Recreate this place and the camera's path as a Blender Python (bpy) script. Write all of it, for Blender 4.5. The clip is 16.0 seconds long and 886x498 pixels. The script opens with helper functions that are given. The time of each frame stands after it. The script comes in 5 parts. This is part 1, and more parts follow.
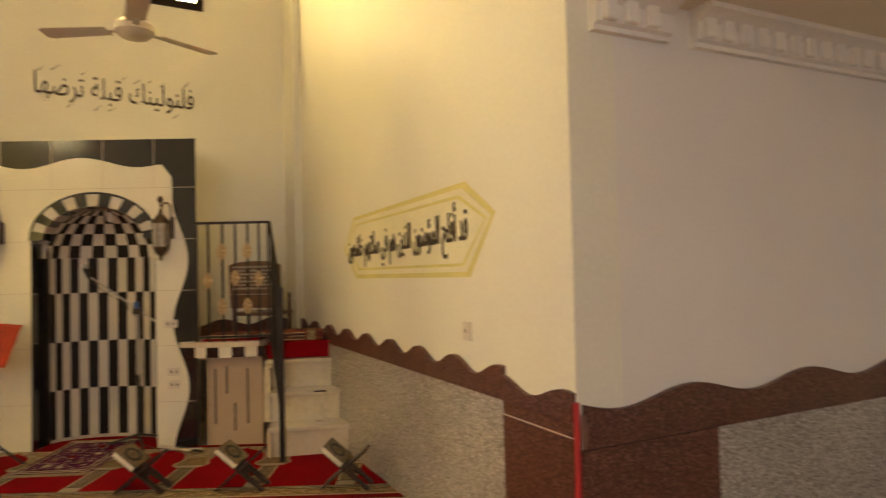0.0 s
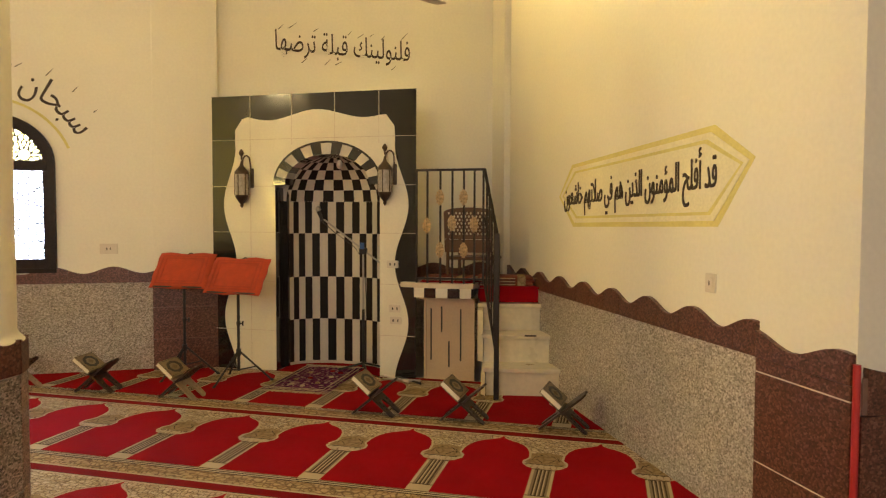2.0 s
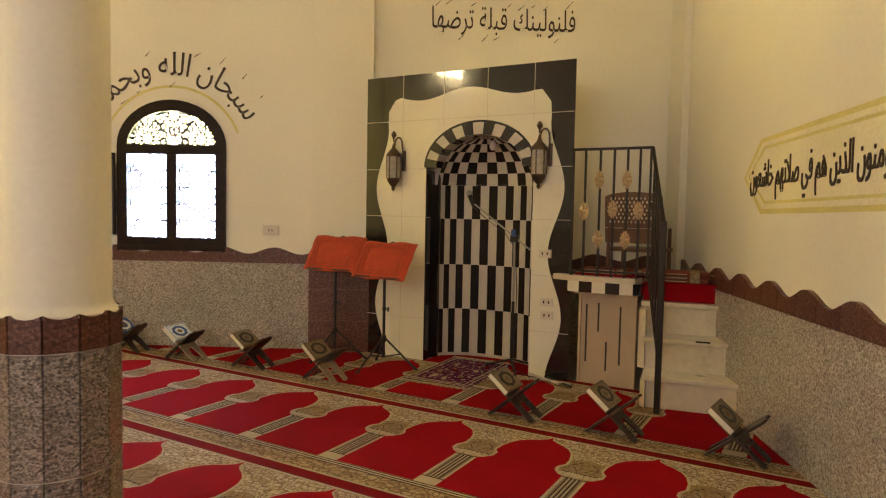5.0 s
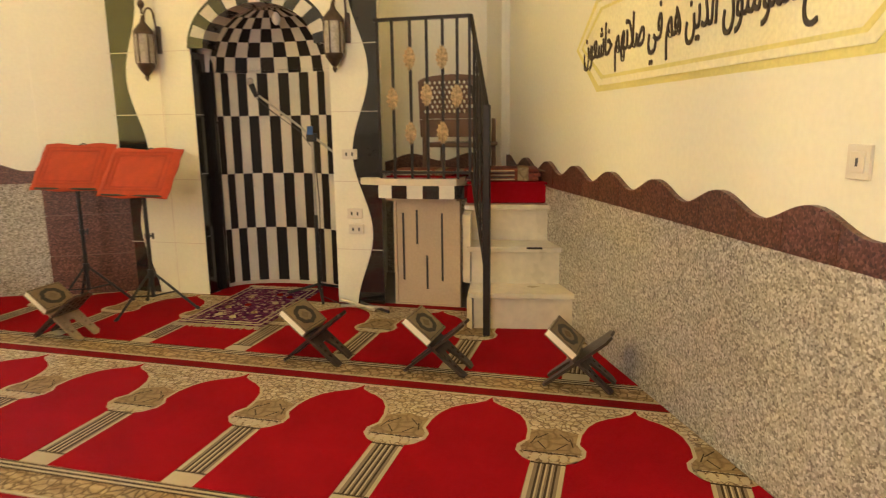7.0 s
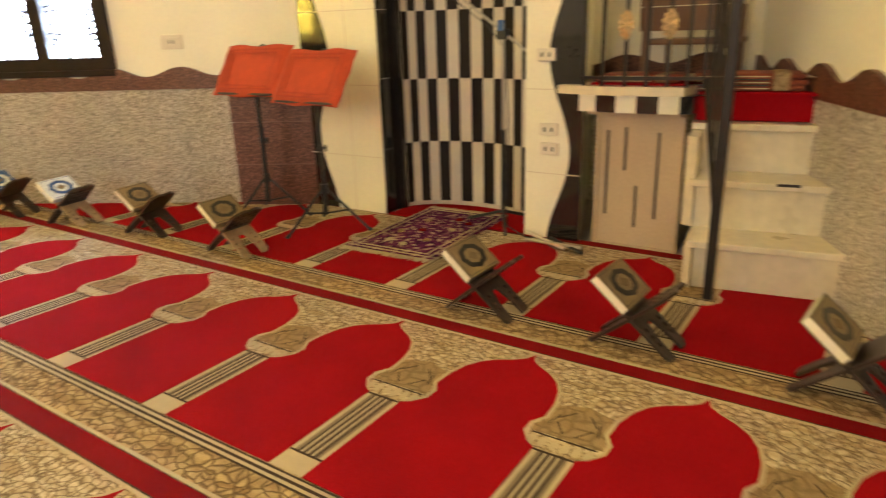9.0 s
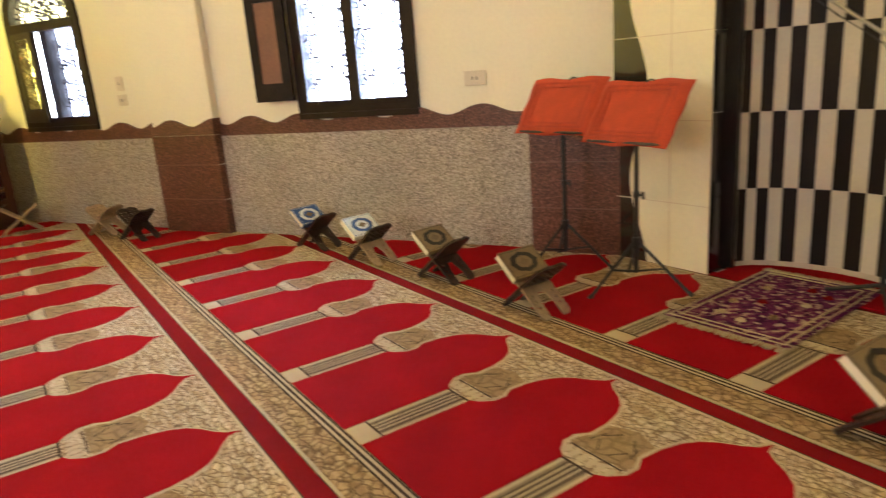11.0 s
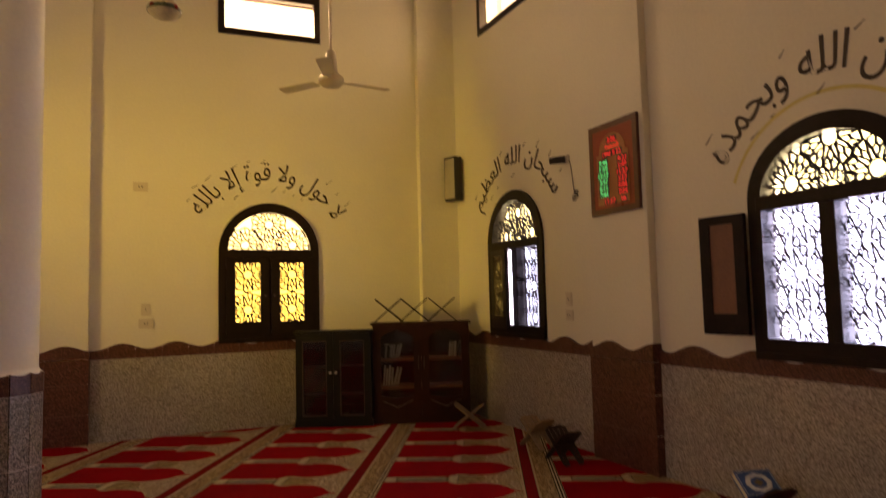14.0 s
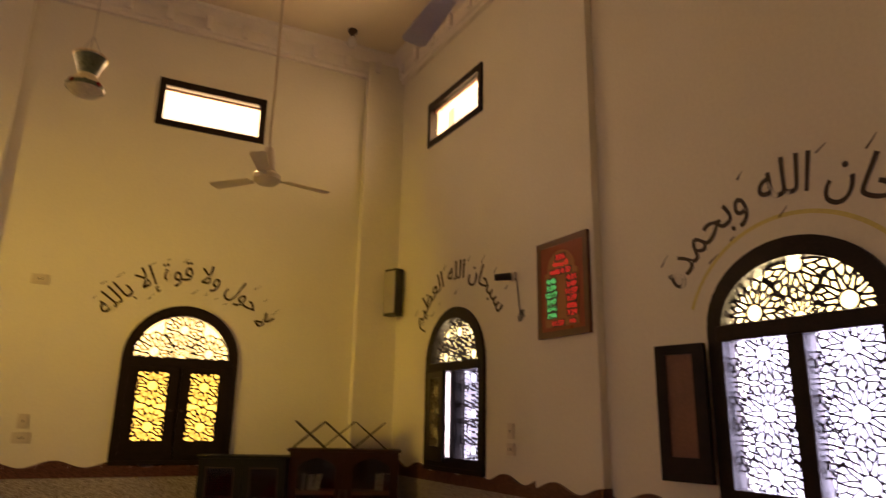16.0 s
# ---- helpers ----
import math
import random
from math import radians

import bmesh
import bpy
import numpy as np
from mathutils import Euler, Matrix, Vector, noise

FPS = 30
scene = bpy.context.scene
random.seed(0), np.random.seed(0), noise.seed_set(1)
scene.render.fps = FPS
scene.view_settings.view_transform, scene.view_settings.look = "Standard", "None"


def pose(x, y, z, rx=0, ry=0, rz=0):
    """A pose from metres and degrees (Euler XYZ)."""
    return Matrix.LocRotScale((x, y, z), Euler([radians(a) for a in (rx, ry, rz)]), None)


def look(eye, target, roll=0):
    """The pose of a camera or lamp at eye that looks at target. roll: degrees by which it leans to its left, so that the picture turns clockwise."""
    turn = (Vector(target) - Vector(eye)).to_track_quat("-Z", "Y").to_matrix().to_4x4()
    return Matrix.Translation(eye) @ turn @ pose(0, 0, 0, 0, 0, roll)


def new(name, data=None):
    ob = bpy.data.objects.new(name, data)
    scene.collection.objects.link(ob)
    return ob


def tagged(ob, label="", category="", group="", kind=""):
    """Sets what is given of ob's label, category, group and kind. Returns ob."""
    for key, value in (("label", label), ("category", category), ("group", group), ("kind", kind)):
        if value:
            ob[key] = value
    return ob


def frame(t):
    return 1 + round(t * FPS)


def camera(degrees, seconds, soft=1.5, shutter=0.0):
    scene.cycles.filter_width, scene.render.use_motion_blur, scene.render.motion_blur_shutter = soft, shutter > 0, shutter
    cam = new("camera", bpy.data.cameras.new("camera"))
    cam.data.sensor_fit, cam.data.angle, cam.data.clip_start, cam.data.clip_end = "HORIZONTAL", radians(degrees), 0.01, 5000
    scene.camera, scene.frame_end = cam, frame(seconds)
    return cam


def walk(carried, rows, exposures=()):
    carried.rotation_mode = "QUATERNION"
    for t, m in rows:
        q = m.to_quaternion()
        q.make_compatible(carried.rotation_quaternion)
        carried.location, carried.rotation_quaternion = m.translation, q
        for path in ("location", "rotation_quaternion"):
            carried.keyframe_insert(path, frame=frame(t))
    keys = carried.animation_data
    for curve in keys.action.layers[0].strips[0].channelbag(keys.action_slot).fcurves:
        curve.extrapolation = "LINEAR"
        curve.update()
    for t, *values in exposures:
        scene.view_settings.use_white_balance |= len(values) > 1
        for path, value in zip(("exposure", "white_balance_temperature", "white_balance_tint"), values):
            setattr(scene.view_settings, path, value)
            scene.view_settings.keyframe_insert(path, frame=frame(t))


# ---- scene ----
cam = camera(68.0, 16.0, soft=1.15, shutter=0.5)
PATH = [
    (0, (0.261, 0.258, 1.501), (1.147, 2.05, 1.557), -1.3),
    (0.5, (0.154, 0.293, 1.49), (0.816, 2.179, 1.551), -0.9),
    (1, (0.049, 0.328, 1.493), (0.604, 2.249, 1.479), -0.4),
    (1.5, (-0.029, 0.339, 1.473), (0.391, 2.293, 1.405), 0.0),
    (2, (-0.079, 0.353, 1.469), (0.315, 2.312, 1.384), 0.2),
    (2.5, (-0.135, 0.367, 1.459), (0.198, 2.337, 1.351), 0.6),
    (3, (-0.154, 0.402, 1.453), (0.139, 2.377, 1.327), 0.6),
    (3.5, (-0.122, 0.456, 1.452), (0.088, 2.443, 1.36), 0.1),
    (4, (0.02, 0.581, 1.465), (0.003, 2.58, 1.418), 2.1),
    (4.2, (0.078, 0.597, 1.455), (-0.055, 2.592, 1.39), 1.9),
    (6.3, (0.366, 1.426, 1.283), (0.229, 3.404, 1.014), 0.0),
    (6.5, (0.392, 1.516, 1.27), (0.357, 3.487, 0.927), -0.3),
    (7, (0.468, 1.796, 1.278), (0.82, 3.728, 0.898), -0.7),
    (7.5, (0.533, 1.999, 1.251), (0.889, 3.905, 0.763), -1.7),
    (8, (0.634, 2.2, 1.236), (0.893, 4.109, 0.699), -0.4),
    (8.2, (0.644, 2.277, 1.224), (0.829, 4.179, 0.634), -0.8),
    (10.3, (0.374, 2.935, 1.214), (-0.485, 4.636, 0.607), -2.0),
    (10.5, (0.308, 2.979, 1.217), (-0.564, 4.684, 0.64), -2.3),
    (11, (0.144, 3.042, 1.23), (-0.852, 4.699, 0.718), -4.4),
    (11.5, (0.062, 3.073, 1.229), (-1.235, 4.501, 0.699), -5.2),
    (12, (0.087, 3.181, 1.27), (-1.517, 4.286, 0.817), -4.5),
    (12.5, (0.099, 3.294, 1.257), (-1.592, 4.285, 0.86), -3.3),
    (13, (-0.017, 3.405, 1.268), (-1.787, 4.297, 1.004), -2.1),
    (13.5, (-0.153, 3.515, 1.342), (-1.99, 4.306, 1.325), -3.3),
    (14, (-0.249, 3.596, 1.422), (-2.101, 4.336, 1.568), -1.5),
    (14.5, (-0.301, 3.759, 1.446), (-2.194, 4.314, 1.776), 0.9),
    (15, (-0.41, 3.875, 1.44), (-2.295, 4.426, 1.814), 1.4),
    (15.5, (-0.582, 3.9, 1.463), (-2.395, 4.562, 1.987), 0.7),
    (16, (-0.692, 3.902, 1.444), (-2.426, 4.76, 1.95), 1.1),
]
LIGHTNESS = [(0, 0.07, 6300, 24), (1.5, 0.18, 6350, 21), (3, 0.36, 6400, 20), (4.2, 0.12, 6300, 19), (6.3, 0.0, 5750, 29), (6.6, 0.15, 5850, 28), (7, 0.82, 6000, 19), (7.5, 0.87, 6350, 16), (8.2, 0.95, 6450, 15), (10.5, 1.0, 5850, 19), (11, 0.72, 5850, 20), (11.5, 0.6, 5850, 24), (12.5, -0.1, 5800, 40), (13, -0.4, 6000, 42), (13.5, -1.02, 6300, 43), (14.5, -1.68, 7400, 54), (15.3, -1.66, 7500, 55), (16, -1.8, 7100, 53)]
walk(cam, [(t, look(eye, target, roll)) for t, eye, target, roll in PATH], LIGHTNESS)

# ---------------------------------------------------------------- world and light
world = bpy.data.worlds.new("sky")
scene.world = world
world.use_nodes = True
wn = world.node_tree.nodes
sky = wn.new("ShaderNodeTexSky")
sky.sky_type, sky.sun_disc, sky.sun_elevation, sky.sun_rotation = "NISHITA", False, radians(48), radians(200)
wn["Background"].inputs["Strength"].default_value = 0.1
world.node_tree.links.new(sky.outputs["Color"], wn["Background"].inputs["Color"])


def area_lamp(name, m, w, h, watts, colour):
    la = bpy.data.lights.new(name, "AREA")
    la.shape, la.size, la.size_y, la.energy, la.color = "RECTANGLE", w, h, watts, colour
    ob = new(name, la)
    ob.matrix_world = m
    return tagged(ob, kind="structure")


DAY = (0.72, 0.86, 1.0)
SUNNY = (1.0, 0.93, 0.66)
WARM = (1.0, 0.90, 0.58)
XF, XR, YW, ZC = -8.07, 1.96, 7.45, 6.05      # far wall, right wall, window wall, ceiling
YB = -4.2                                     # back wall
YL = 2.475                                     # wall of the side bay
# faces of the room: local x runs along the wall to the right as seen from inside, local y into the wall
WALL_W = pose(-4.0, 7.10, 0, 0, 0, 3) @ pose(4.0, 0, 0)   # the window wall stands a little askew
WALL_F = pose(XF, 0, 0, 0, 0, 90)              # local x = world y
WALL_R = pose(XR, 0, 0, 0, 0, -90)             # local x = -world y
WALL_L = pose(0, YL, 0)                        # side bay wall, x = world x
WX = {"B": -6.57, "C": -2.985}
HX = {"B": -6.665, "M": 0.48}
AY, HAY, AY2 = 4.55, 4.575, 0.75
# daylight standing in the window openings (just outside the lattices)
area_lamp("window_light_far", pose(XF - 0.34, AY, 1.85, 0, -90, 0), 1.75, 1.25, 150, SUNNY)
area_lamp("window_light_far_south", pose(XF - 0.34, AY2, 1.85, 0, -90, 0), 1.75, 1.25, 380, SUNNY)
area_lamp("window_light_by_cabinet", WALL_W @ pose(WX["B"], 0.34, 1.85, 90, 0, 180), 1.25, 1.75, 150, DAY)
area_lamp("window_light_middle", WALL_W @ pose(WX["C"], 0.34, 1.85, 90, 0, 180), 1.25, 1.75, 560, DAY)
area_lamp("high_light_far", pose(XF - 0.3, HAY, 4.83, 0, -90, 0), 0.6, 1.2, 150, WARM)
area_lamp("high_light_far_south", pose(XF - 0.3, AY2, 4.83, 0, -90, 0), 0.6, 1.2, 230, WARM)
area_lamp("high_light_window_wall", WALL_W @ pose(HX["B"], 0.3, 4.83, 90, 0, 180), 1.2, 0.6, 85, WARM)
area_lamp("high_light_mihrab", WALL_W @ pose(HX["M"], 0.3, 4.5, 90, 0, 180), 1.2, 0.6, 140, (1.0, 0.86, 0.36))
# fill lamp added at an unseen back wall opening to brighten the room
area_lamp("back_fill_light", pose(-3.0, YB - 0.15, 2.2, 90, 0, 0), 3.4, 2.6, 170, (1.0, 0.93, 0.76))
# narrow beam from an unseen southern source, added for the far wall's yellow glow
south = area_lamp("south_beam_light", look((-3.2, YB - 0.12, 3.5), (XF, 4.5, 2.5)), 0.9, 0.9, 44, (1.0, 0.78, 0.03))
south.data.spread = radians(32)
# weak fill added for the bay wall; its doorway is unseen
area_lamp("bay_fill_light", pose(4.4, YB + 0.1, 1.2, 90, 0, 0), 1.6, 2.0, 10, (1.0, 0.92, 0.92))

# ---------------------------------------------------------------- materials


def mat(name, colour, rough=0.6, metal=0.0, var=0.12, scale=6.0, fine=60.0, bump=0.0, bump_scale=None, coat=0.0, spread=0.0, second=None):
    """Procedural surface: base colour broken by stains and grain, roughness wear, fine relief."""
    m = bpy.data.materials.new(name)
    m.use_nodes = True
    nt = m.node_tree
    b = nt.nodes["Principled BSDF"]
    co = nt.nodes.new("ShaderNodeTexCoord")
    n1 = nt.nodes.new("ShaderNodeTexNoise")
    n1.inputs["Scale"].default_value, n1.inputs["Detail"].default_value = scale, 5
    n2 = nt.nodes.new("ShaderNodeTexNoise")
    n2.inputs["Scale"].default_value, n2.inputs["Detail"].default_value = fine, 3
    for n in (n1, n2):
        nt.links.new(co.outputs["Object"], n.inputs["Vector"])
    add = nt.nodes.new("ShaderNodeMath")
    add.operation = "ADD"
    nt.links.new(n1.outputs["Fac"], add.inputs[0])
    nt.links.new(n2.outputs["Fac"], add.inputs[1])
    ramp = nt.nodes.new("ShaderNodeMapRange")
    ramp.inputs["From Min"].default_value, ramp.inputs["From Max"].default_value = 0.7, 1.3
    nt.links.new(add.outputs[0], ramp.inputs["Value"])
    mix = nt.nodes.new("ShaderNodeMix")
    mix.data_type = "RGBA"
    lo = second or tuple(c * (1 - var) for c in colour)
    hi = colour if second else tuple(min(1, c * (1 + var * 0.6)) for c in colour)
    mix.inputs[6].default_value, mix.inputs[7].default_value = (*lo, 1), (*hi, 1)
    nt.links.new(ramp.outputs[0], mix.inputs[0])
    out = mix.outputs[2]
    if spread:
        info = nt.nodes.new("ShaderNodeObjectInfo")
        hsv = nt.nodes.new("ShaderNodeHueSaturation")
        mr = nt.nodes.new("ShaderNodeMapRange")
        mr.inputs["To Min"].default_value, mr.inputs["To Max"].default_value = 1 - spread, 1 + spread
        nt.links.new(info.outputs["Random"], mr.inputs["Value"])
        nt.links.new(mr.outputs[0], hsv.inputs["Value"])
        nt.links.new(out, hsv.inputs["Color"])
        out = hsv.outputs["Color"]
    nt.links.new(out, b.inputs["Base Color"])
    rr = nt.nodes.new("ShaderNodeMapRange")
    rr.inputs["To Min"].default_value, rr.inputs["To Max"].default_value = max(0.03, rough - 0.08), min(1, rough + 0.08)
    nt.links.new(n1.outputs["Fac"], rr.inputs["Value"])
    nt.links.new(rr.outputs[0], b.inputs["Roughness"])
    b.inputs["Metallic"].default_value = metal
    b.inputs["Coat Weight"].default_value = coat
    if bump:
        bp = nt.nodes.new("ShaderNodeBump")
        bp.inputs["Strength"].default_value, bp.inputs["Distance"].default_value = bump, 0.01
        src = n2
        if bump_scale:
            src = nt.nodes.new("ShaderNodeTexNoise")
            src.inputs["Scale"].default_value, src.inputs["Detail"].default_value = bump_scale, 4
            nt.links.new(co.outputs["Object"], src.inputs["Vector"])
        nt.links.new(src.outputs["Fac"], bp.inputs["Height"])
        nt.links.new(bp.outputs["Normal"], b.inputs["Normal"])
    return m


def speckle(name, colours, scale, rough=0.4, bump=0.0, noise_mix=0.35, coat=0.0):
    """Chips of several colours (terrazzo, granite, pebble render)."""
    m = bpy.data.materials.new(name)
    m.use_nodes = True
    nt = m.node_tree
    b = nt.nodes["Principled BSDF"]
    co = nt.nodes.new("ShaderNodeTexCoord")
    v = nt.nodes.new("ShaderNodeTexVoronoi")
    v.inputs["Scale"].default_value = scale
    n = nt.nodes.new("ShaderNodeTexNoise")
    n.inputs["Scale"].default_value, n.inputs["Detail"].default_value = scale * 0.55, 6
    n3 = nt.nodes.new("ShaderNodeTexNoise")
    n3.inputs["Scale"].default_value = 1.7
    for q in (v, n, n3):
        nt.links.new(co.outputs["Object"], q.inputs["Vector"])
    sep = nt.nodes.new("ShaderNodeSeparateColor")
    nt.links.new(v.outputs["Color"], sep.inputs["Color"])
    mx = nt.nodes.new("ShaderNodeMix")
    mx.inputs[0].default_value = noise_mix
    nt.links.new(sep.outputs[0], mx.inputs[2])
    nt.links.new(n.outputs["Fac"], mx.inputs[3])
    cr = nt.nodes.new("ShaderNodeValToRGB")
    els = cr.color_ramp.elements
    for i, c in enumerate(colours):
        p = 0.22 + 0.56 * i / (len(colours) - 1)
        e = els[i] if i < 2 else els.new(p)
        e.position, e.color = p, (*c, 1)
    nt.links.new(mx.outputs[0], cr.inputs["Fac"])
    hs = nt.nodes.new("ShaderNodeHueSaturation")
    mr = nt.nodes.new("ShaderNodeMapRange")
    mr.inputs["To Min"].default_value, mr.inputs["To Max"].default_value = 0.8, 1.2
    nt.links.new(n3.outputs["Fac"], mr.inputs["Value"])
    nt.links.new(mr.outputs[0], hs.inputs["Value"])
    nt.links.new(cr.outputs["Color"], hs.inputs["Color"])
    nt.links.new(hs.outputs["Color"], b.inputs["Base Color"])
    b.inputs["Roughness"].default_value, b.inputs["Coat Weight"].default_value = rough, coat
    if bump:
        bp = nt.nodes.new("ShaderNodeBump")
        bp.inputs["Strength"].default_value, bp.inputs["Distance"].default_value = bump, 0.012
        nt.links.new(mx.outputs[0], bp.inputs["Height"])
        nt.links.new(bp.outputs["Normal"], b.inputs["Normal"])
    return m


def scroll(name, light, dark, scale, other, rough=0.95):
    """Woven scrollwork: pale ground with darker outlined cells and curls."""
    m = bpy.data.materials.new(name)
    m.use_nodes = True
    nt = m.node_tree
    b = nt.nodes["Principled BSDF"]
    co = nt.nodes.new("ShaderNodeTexCoord")
    w = nt.nodes.new("ShaderNodeTexNoise")
    w.inputs["Scale"].default_value = scale * 0.4
    nt.links.new(co.outputs["Object"], w.inputs["Vector"])
    sc = nt.nodes.new("ShaderNodeVectorMath")
    sc.operation = "SCALE"
    sc.inputs["Scale"].default_value = 0.9 / scale * 2
    nt.links.new(w.outputs["Color"], sc.inputs[0])
    ad = nt.nodes.new("ShaderNodeVectorMath")
    nt.links.new(co.outputs["Object"], ad.inputs[0])
    nt.links.new(sc.outputs[0], ad.inputs[1])
    v = nt.nodes.new("ShaderNodeTexVoronoi")
    v.feature = "DISTANCE_TO_EDGE"
    v.inputs["Scale"].default_value = scale
    nt.links.new(ad.outputs[0], v.inputs["Vector"])
    cr = nt.nodes.new("ShaderNodeValToRGB")
    e = cr.color_ramp.elements
    e[0].position, e[0].color = 0.0, (0, 0, 0, 1)
    e[1].position, e[1].color = 0.13, (1, 1, 1, 1)
    nt.links.new(v.outputs["Distance"], cr.inputs["Fac"])
    v2 = nt.nodes.new("ShaderNodeTexVoronoi")
    v2.inputs["Scale"].default_value = scale
    nt.links.new(ad.outputs[0], v2.inputs["Vector"])
    sep = nt.nodes.new("ShaderNodeSeparateColor")
    nt.links.new(v2.outputs["Color"], sep.inputs["Color"])
    wv = nt.nodes.new("ShaderNodeTexWave")
    wv.wave_type = "RINGS"
    wv.inputs["Scale"].default_value, wv.inputs["Distortion"].default_value, wv.inputs["Detail"].default_value = scale * 0.22, 9.0, 2.0
    nt.links.new(co.outputs["Object"], wv.inputs["Vector"])
    blend = nt.nodes.new("ShaderNodeMath")
    blend.operation = "MULTIPLY_ADD"
    blend.inputs[1].default_value = 0.55
    half = nt.nodes.new("ShaderNodeMath")
    half.operation = "MULTIPLY"
    half.inputs[1].default_value = 0.5
    nt.links.new(wv.outputs["Fac"], half.inputs[0])
    nt.links.new(sep.outputs[0], blend.inputs[0])
    nt.links.new(half.outputs[0], blend.inputs[2])
    tone = nt.nodes.new("ShaderNodeMix")
    tone.data_type = "RGBA"
    tone.inputs["A"].default_value, tone.inputs["B"].default_value = (*other, 1), (*light, 1)
    nt.links.new(blend.outputs[0], tone.inputs["Factor"])
    ink = nt.nodes.new("ShaderNodeMix")
    ink.data_type = "RGBA"
    ink.inputs["A"].default_value = (*dark, 1)
    nt.links.new(cr.outputs["Color"], ink.inputs["Factor"])
    nt.links.new(tone.outputs["Result"], ink.inputs["B"])
    n = nt.nodes.new("ShaderNodeTexNoise")
    n.inputs["Scale"].default_value = 220
    nt.links.new(co.outputs["Object"], n.inputs["Vector"])
    hs = nt.nodes.new("ShaderNodeHueSaturation")
    mr = nt.nodes.new("ShaderNodeMapRange")
    mr.inputs["To Min"].default_value, mr.inputs["To Max"].default_value = 0.7, 1.3
    nt.links.new(n.outputs["Fac"], mr.inputs["Value"])
    nt.links.new(mr.outputs[0], hs.inputs["Value"])
    nt.links.new(ink.outputs["Result"], hs.inputs["Color"])
    nt.links.new(hs.outputs["Color"], b.inputs["Base Color"])
    b.inputs["Roughness"].default_value = rough
    bp = nt.nodes.new("ShaderNodeBump")
    bp.inputs["Strength"].default_value, bp.inputs["Distance"].default_value = 0.7, 0.006
    high = nt.nodes.new("ShaderNodeMath")
    high.operation = "MULTIPLY_ADD"
    high.inputs[1].default_value = 0.5
    nt.links.new(n.outputs["Fac"], high.inputs[0])
    nt.links.new(cr.outputs["Color"], high.inputs[2])
    nt.links.new(high.outputs[0], bp.inputs["Height"])
    nt.links.new(bp.outputs["Normal"], b.inputs["Normal"])
    return m


def tinted_glass(name, colour, gloss=0.06):
    m = bpy.data.materials.new(name)
    m.use_nodes = True
    nt = m.node_tree
    out = nt.nodes["Material Output"]
    tr = nt.nodes.new("ShaderNodeBsdfTransparent")
    tr.inputs["Color"].default_value = (*colour, 1)
    gl = nt.nodes.new("ShaderNodeBsdfGlossy")
    gl.inputs["Roughness"].default_value = 0.05
    mx = nt.nodes.new("ShaderNodeMixShader")
    mx.inputs[0].default_value = gloss
    nt.links.new(tr.outputs[0], mx.inputs[1])
    nt.links.new(gl.outputs[0], mx.inputs[2])
    nt.links.new(mx.outputs[0], out.inputs["Surface"])
    return m


def glow(name, colour, strength):
    m = bpy.data.materials.new(name)
    m.use_nodes = True
    b = m.node_tree.nodes["Principled BSDF"]
    b.inputs["Base Color"].default_value = (0.02, 0.02, 0.02, 1)
    b.inputs["Emission Color"].default_value = (*colour, 1)
    b.inputs["Emission Strength"].default_value = strength
    return m


PAINT = mat("cream_wall_paint", (0.80, 0.77, 0.65), 0.55, var=0.05, scale=1.2, fine=40, bump=0.06, bump_scale=30)
CEIL = mat("ceiling_paint", (0.78, 0.70, 0.54), 0.7, var=0.06, scale=1.5, bump=0.05)
# cream paint shifted cooler: the bay's cool daylight is put into this colour
COOLBAYPAINT = mat("bay_wall_paint_cool_light", (0.78, 0.74, 0.70), 0.5, var=0.05, scale=1.2, bump=0.06, bump_scale=30)
PLASTER = mat("white_plaster_moulding", (0.80, 0.76, 0.70), 0.6, var=0.06, scale=8)
PEBBLE = speckle("pebbledash_panel", [(0.16, 0.135, 0.11), (0.33, 0.29, 0.245), (0.45, 0.41, 0.355), (0.66, 0.62, 0.56)], 125, 0.55, 1.0, 0.5)
GRANITE = speckle("brown_granite_tile", [(0.036, 0.011, 0.007), (0.085, 0.028, 0.016), (0.125, 0.044, 0.026), (0.21, 0.10, 0.065)], 110, 0.4, 0.05, 0.5, 0.05)
COLSTONE = speckle("column_granite", [(0.05, 0.045, 0.04), (0.16, 0.14, 0.12), (0.30, 0.26, 0.22), (0.46, 0.41, 0.36)], 150, 0.3, 0.1, 0.45, 0.2)
GROUT = mat("grout_line", (0.62, 0.54, 0.44), 0.9)
DARKGROUT = mat("brown_grout_line", (0.19, 0.11, 0.08), 0.9)
REDEDGE = mat("red_corner_bead", (0.45, 0.03, 0.03), 0.4)
WHITETILE = mat("white_wall_tile", (0.80, 0.76, 0.62), 0.16, var=0.05, scale=4, coat=0.3, spread=0.03)
GREYTILE = mat("pale_stripe_tile", (0.56, 0.52, 0.46), 0.2, var=0.08, scale=5, coat=0.3, spread=0.06)
BLACKTILE = mat("black_wall_tile", (0.018, 0.016, 0.015), 0.12, var=0.3, scale=5, coat=0.5, spread=0.15)
NICHEBLACK = mat("dark_niche_tile", (0.016, 0.011, 0.010), 0.55, var=0.3, scale=5, spread=0.15)
NICHEBLACK.node_tree.nodes["Principled BSDF"].inputs["Specular IOR Level"].default_value = 0.2
NICHEPALE = mat("pale_niche_tile", (0.68, 0.63, 0.53), 0.45, var=0.08, scale=5, spread=0.06)
DARKWOOD = mat("dark_window_wood", (0.022, 0.014, 0.010), 0.35, var=0.35, scale=9, fine=80, bump=0.1)
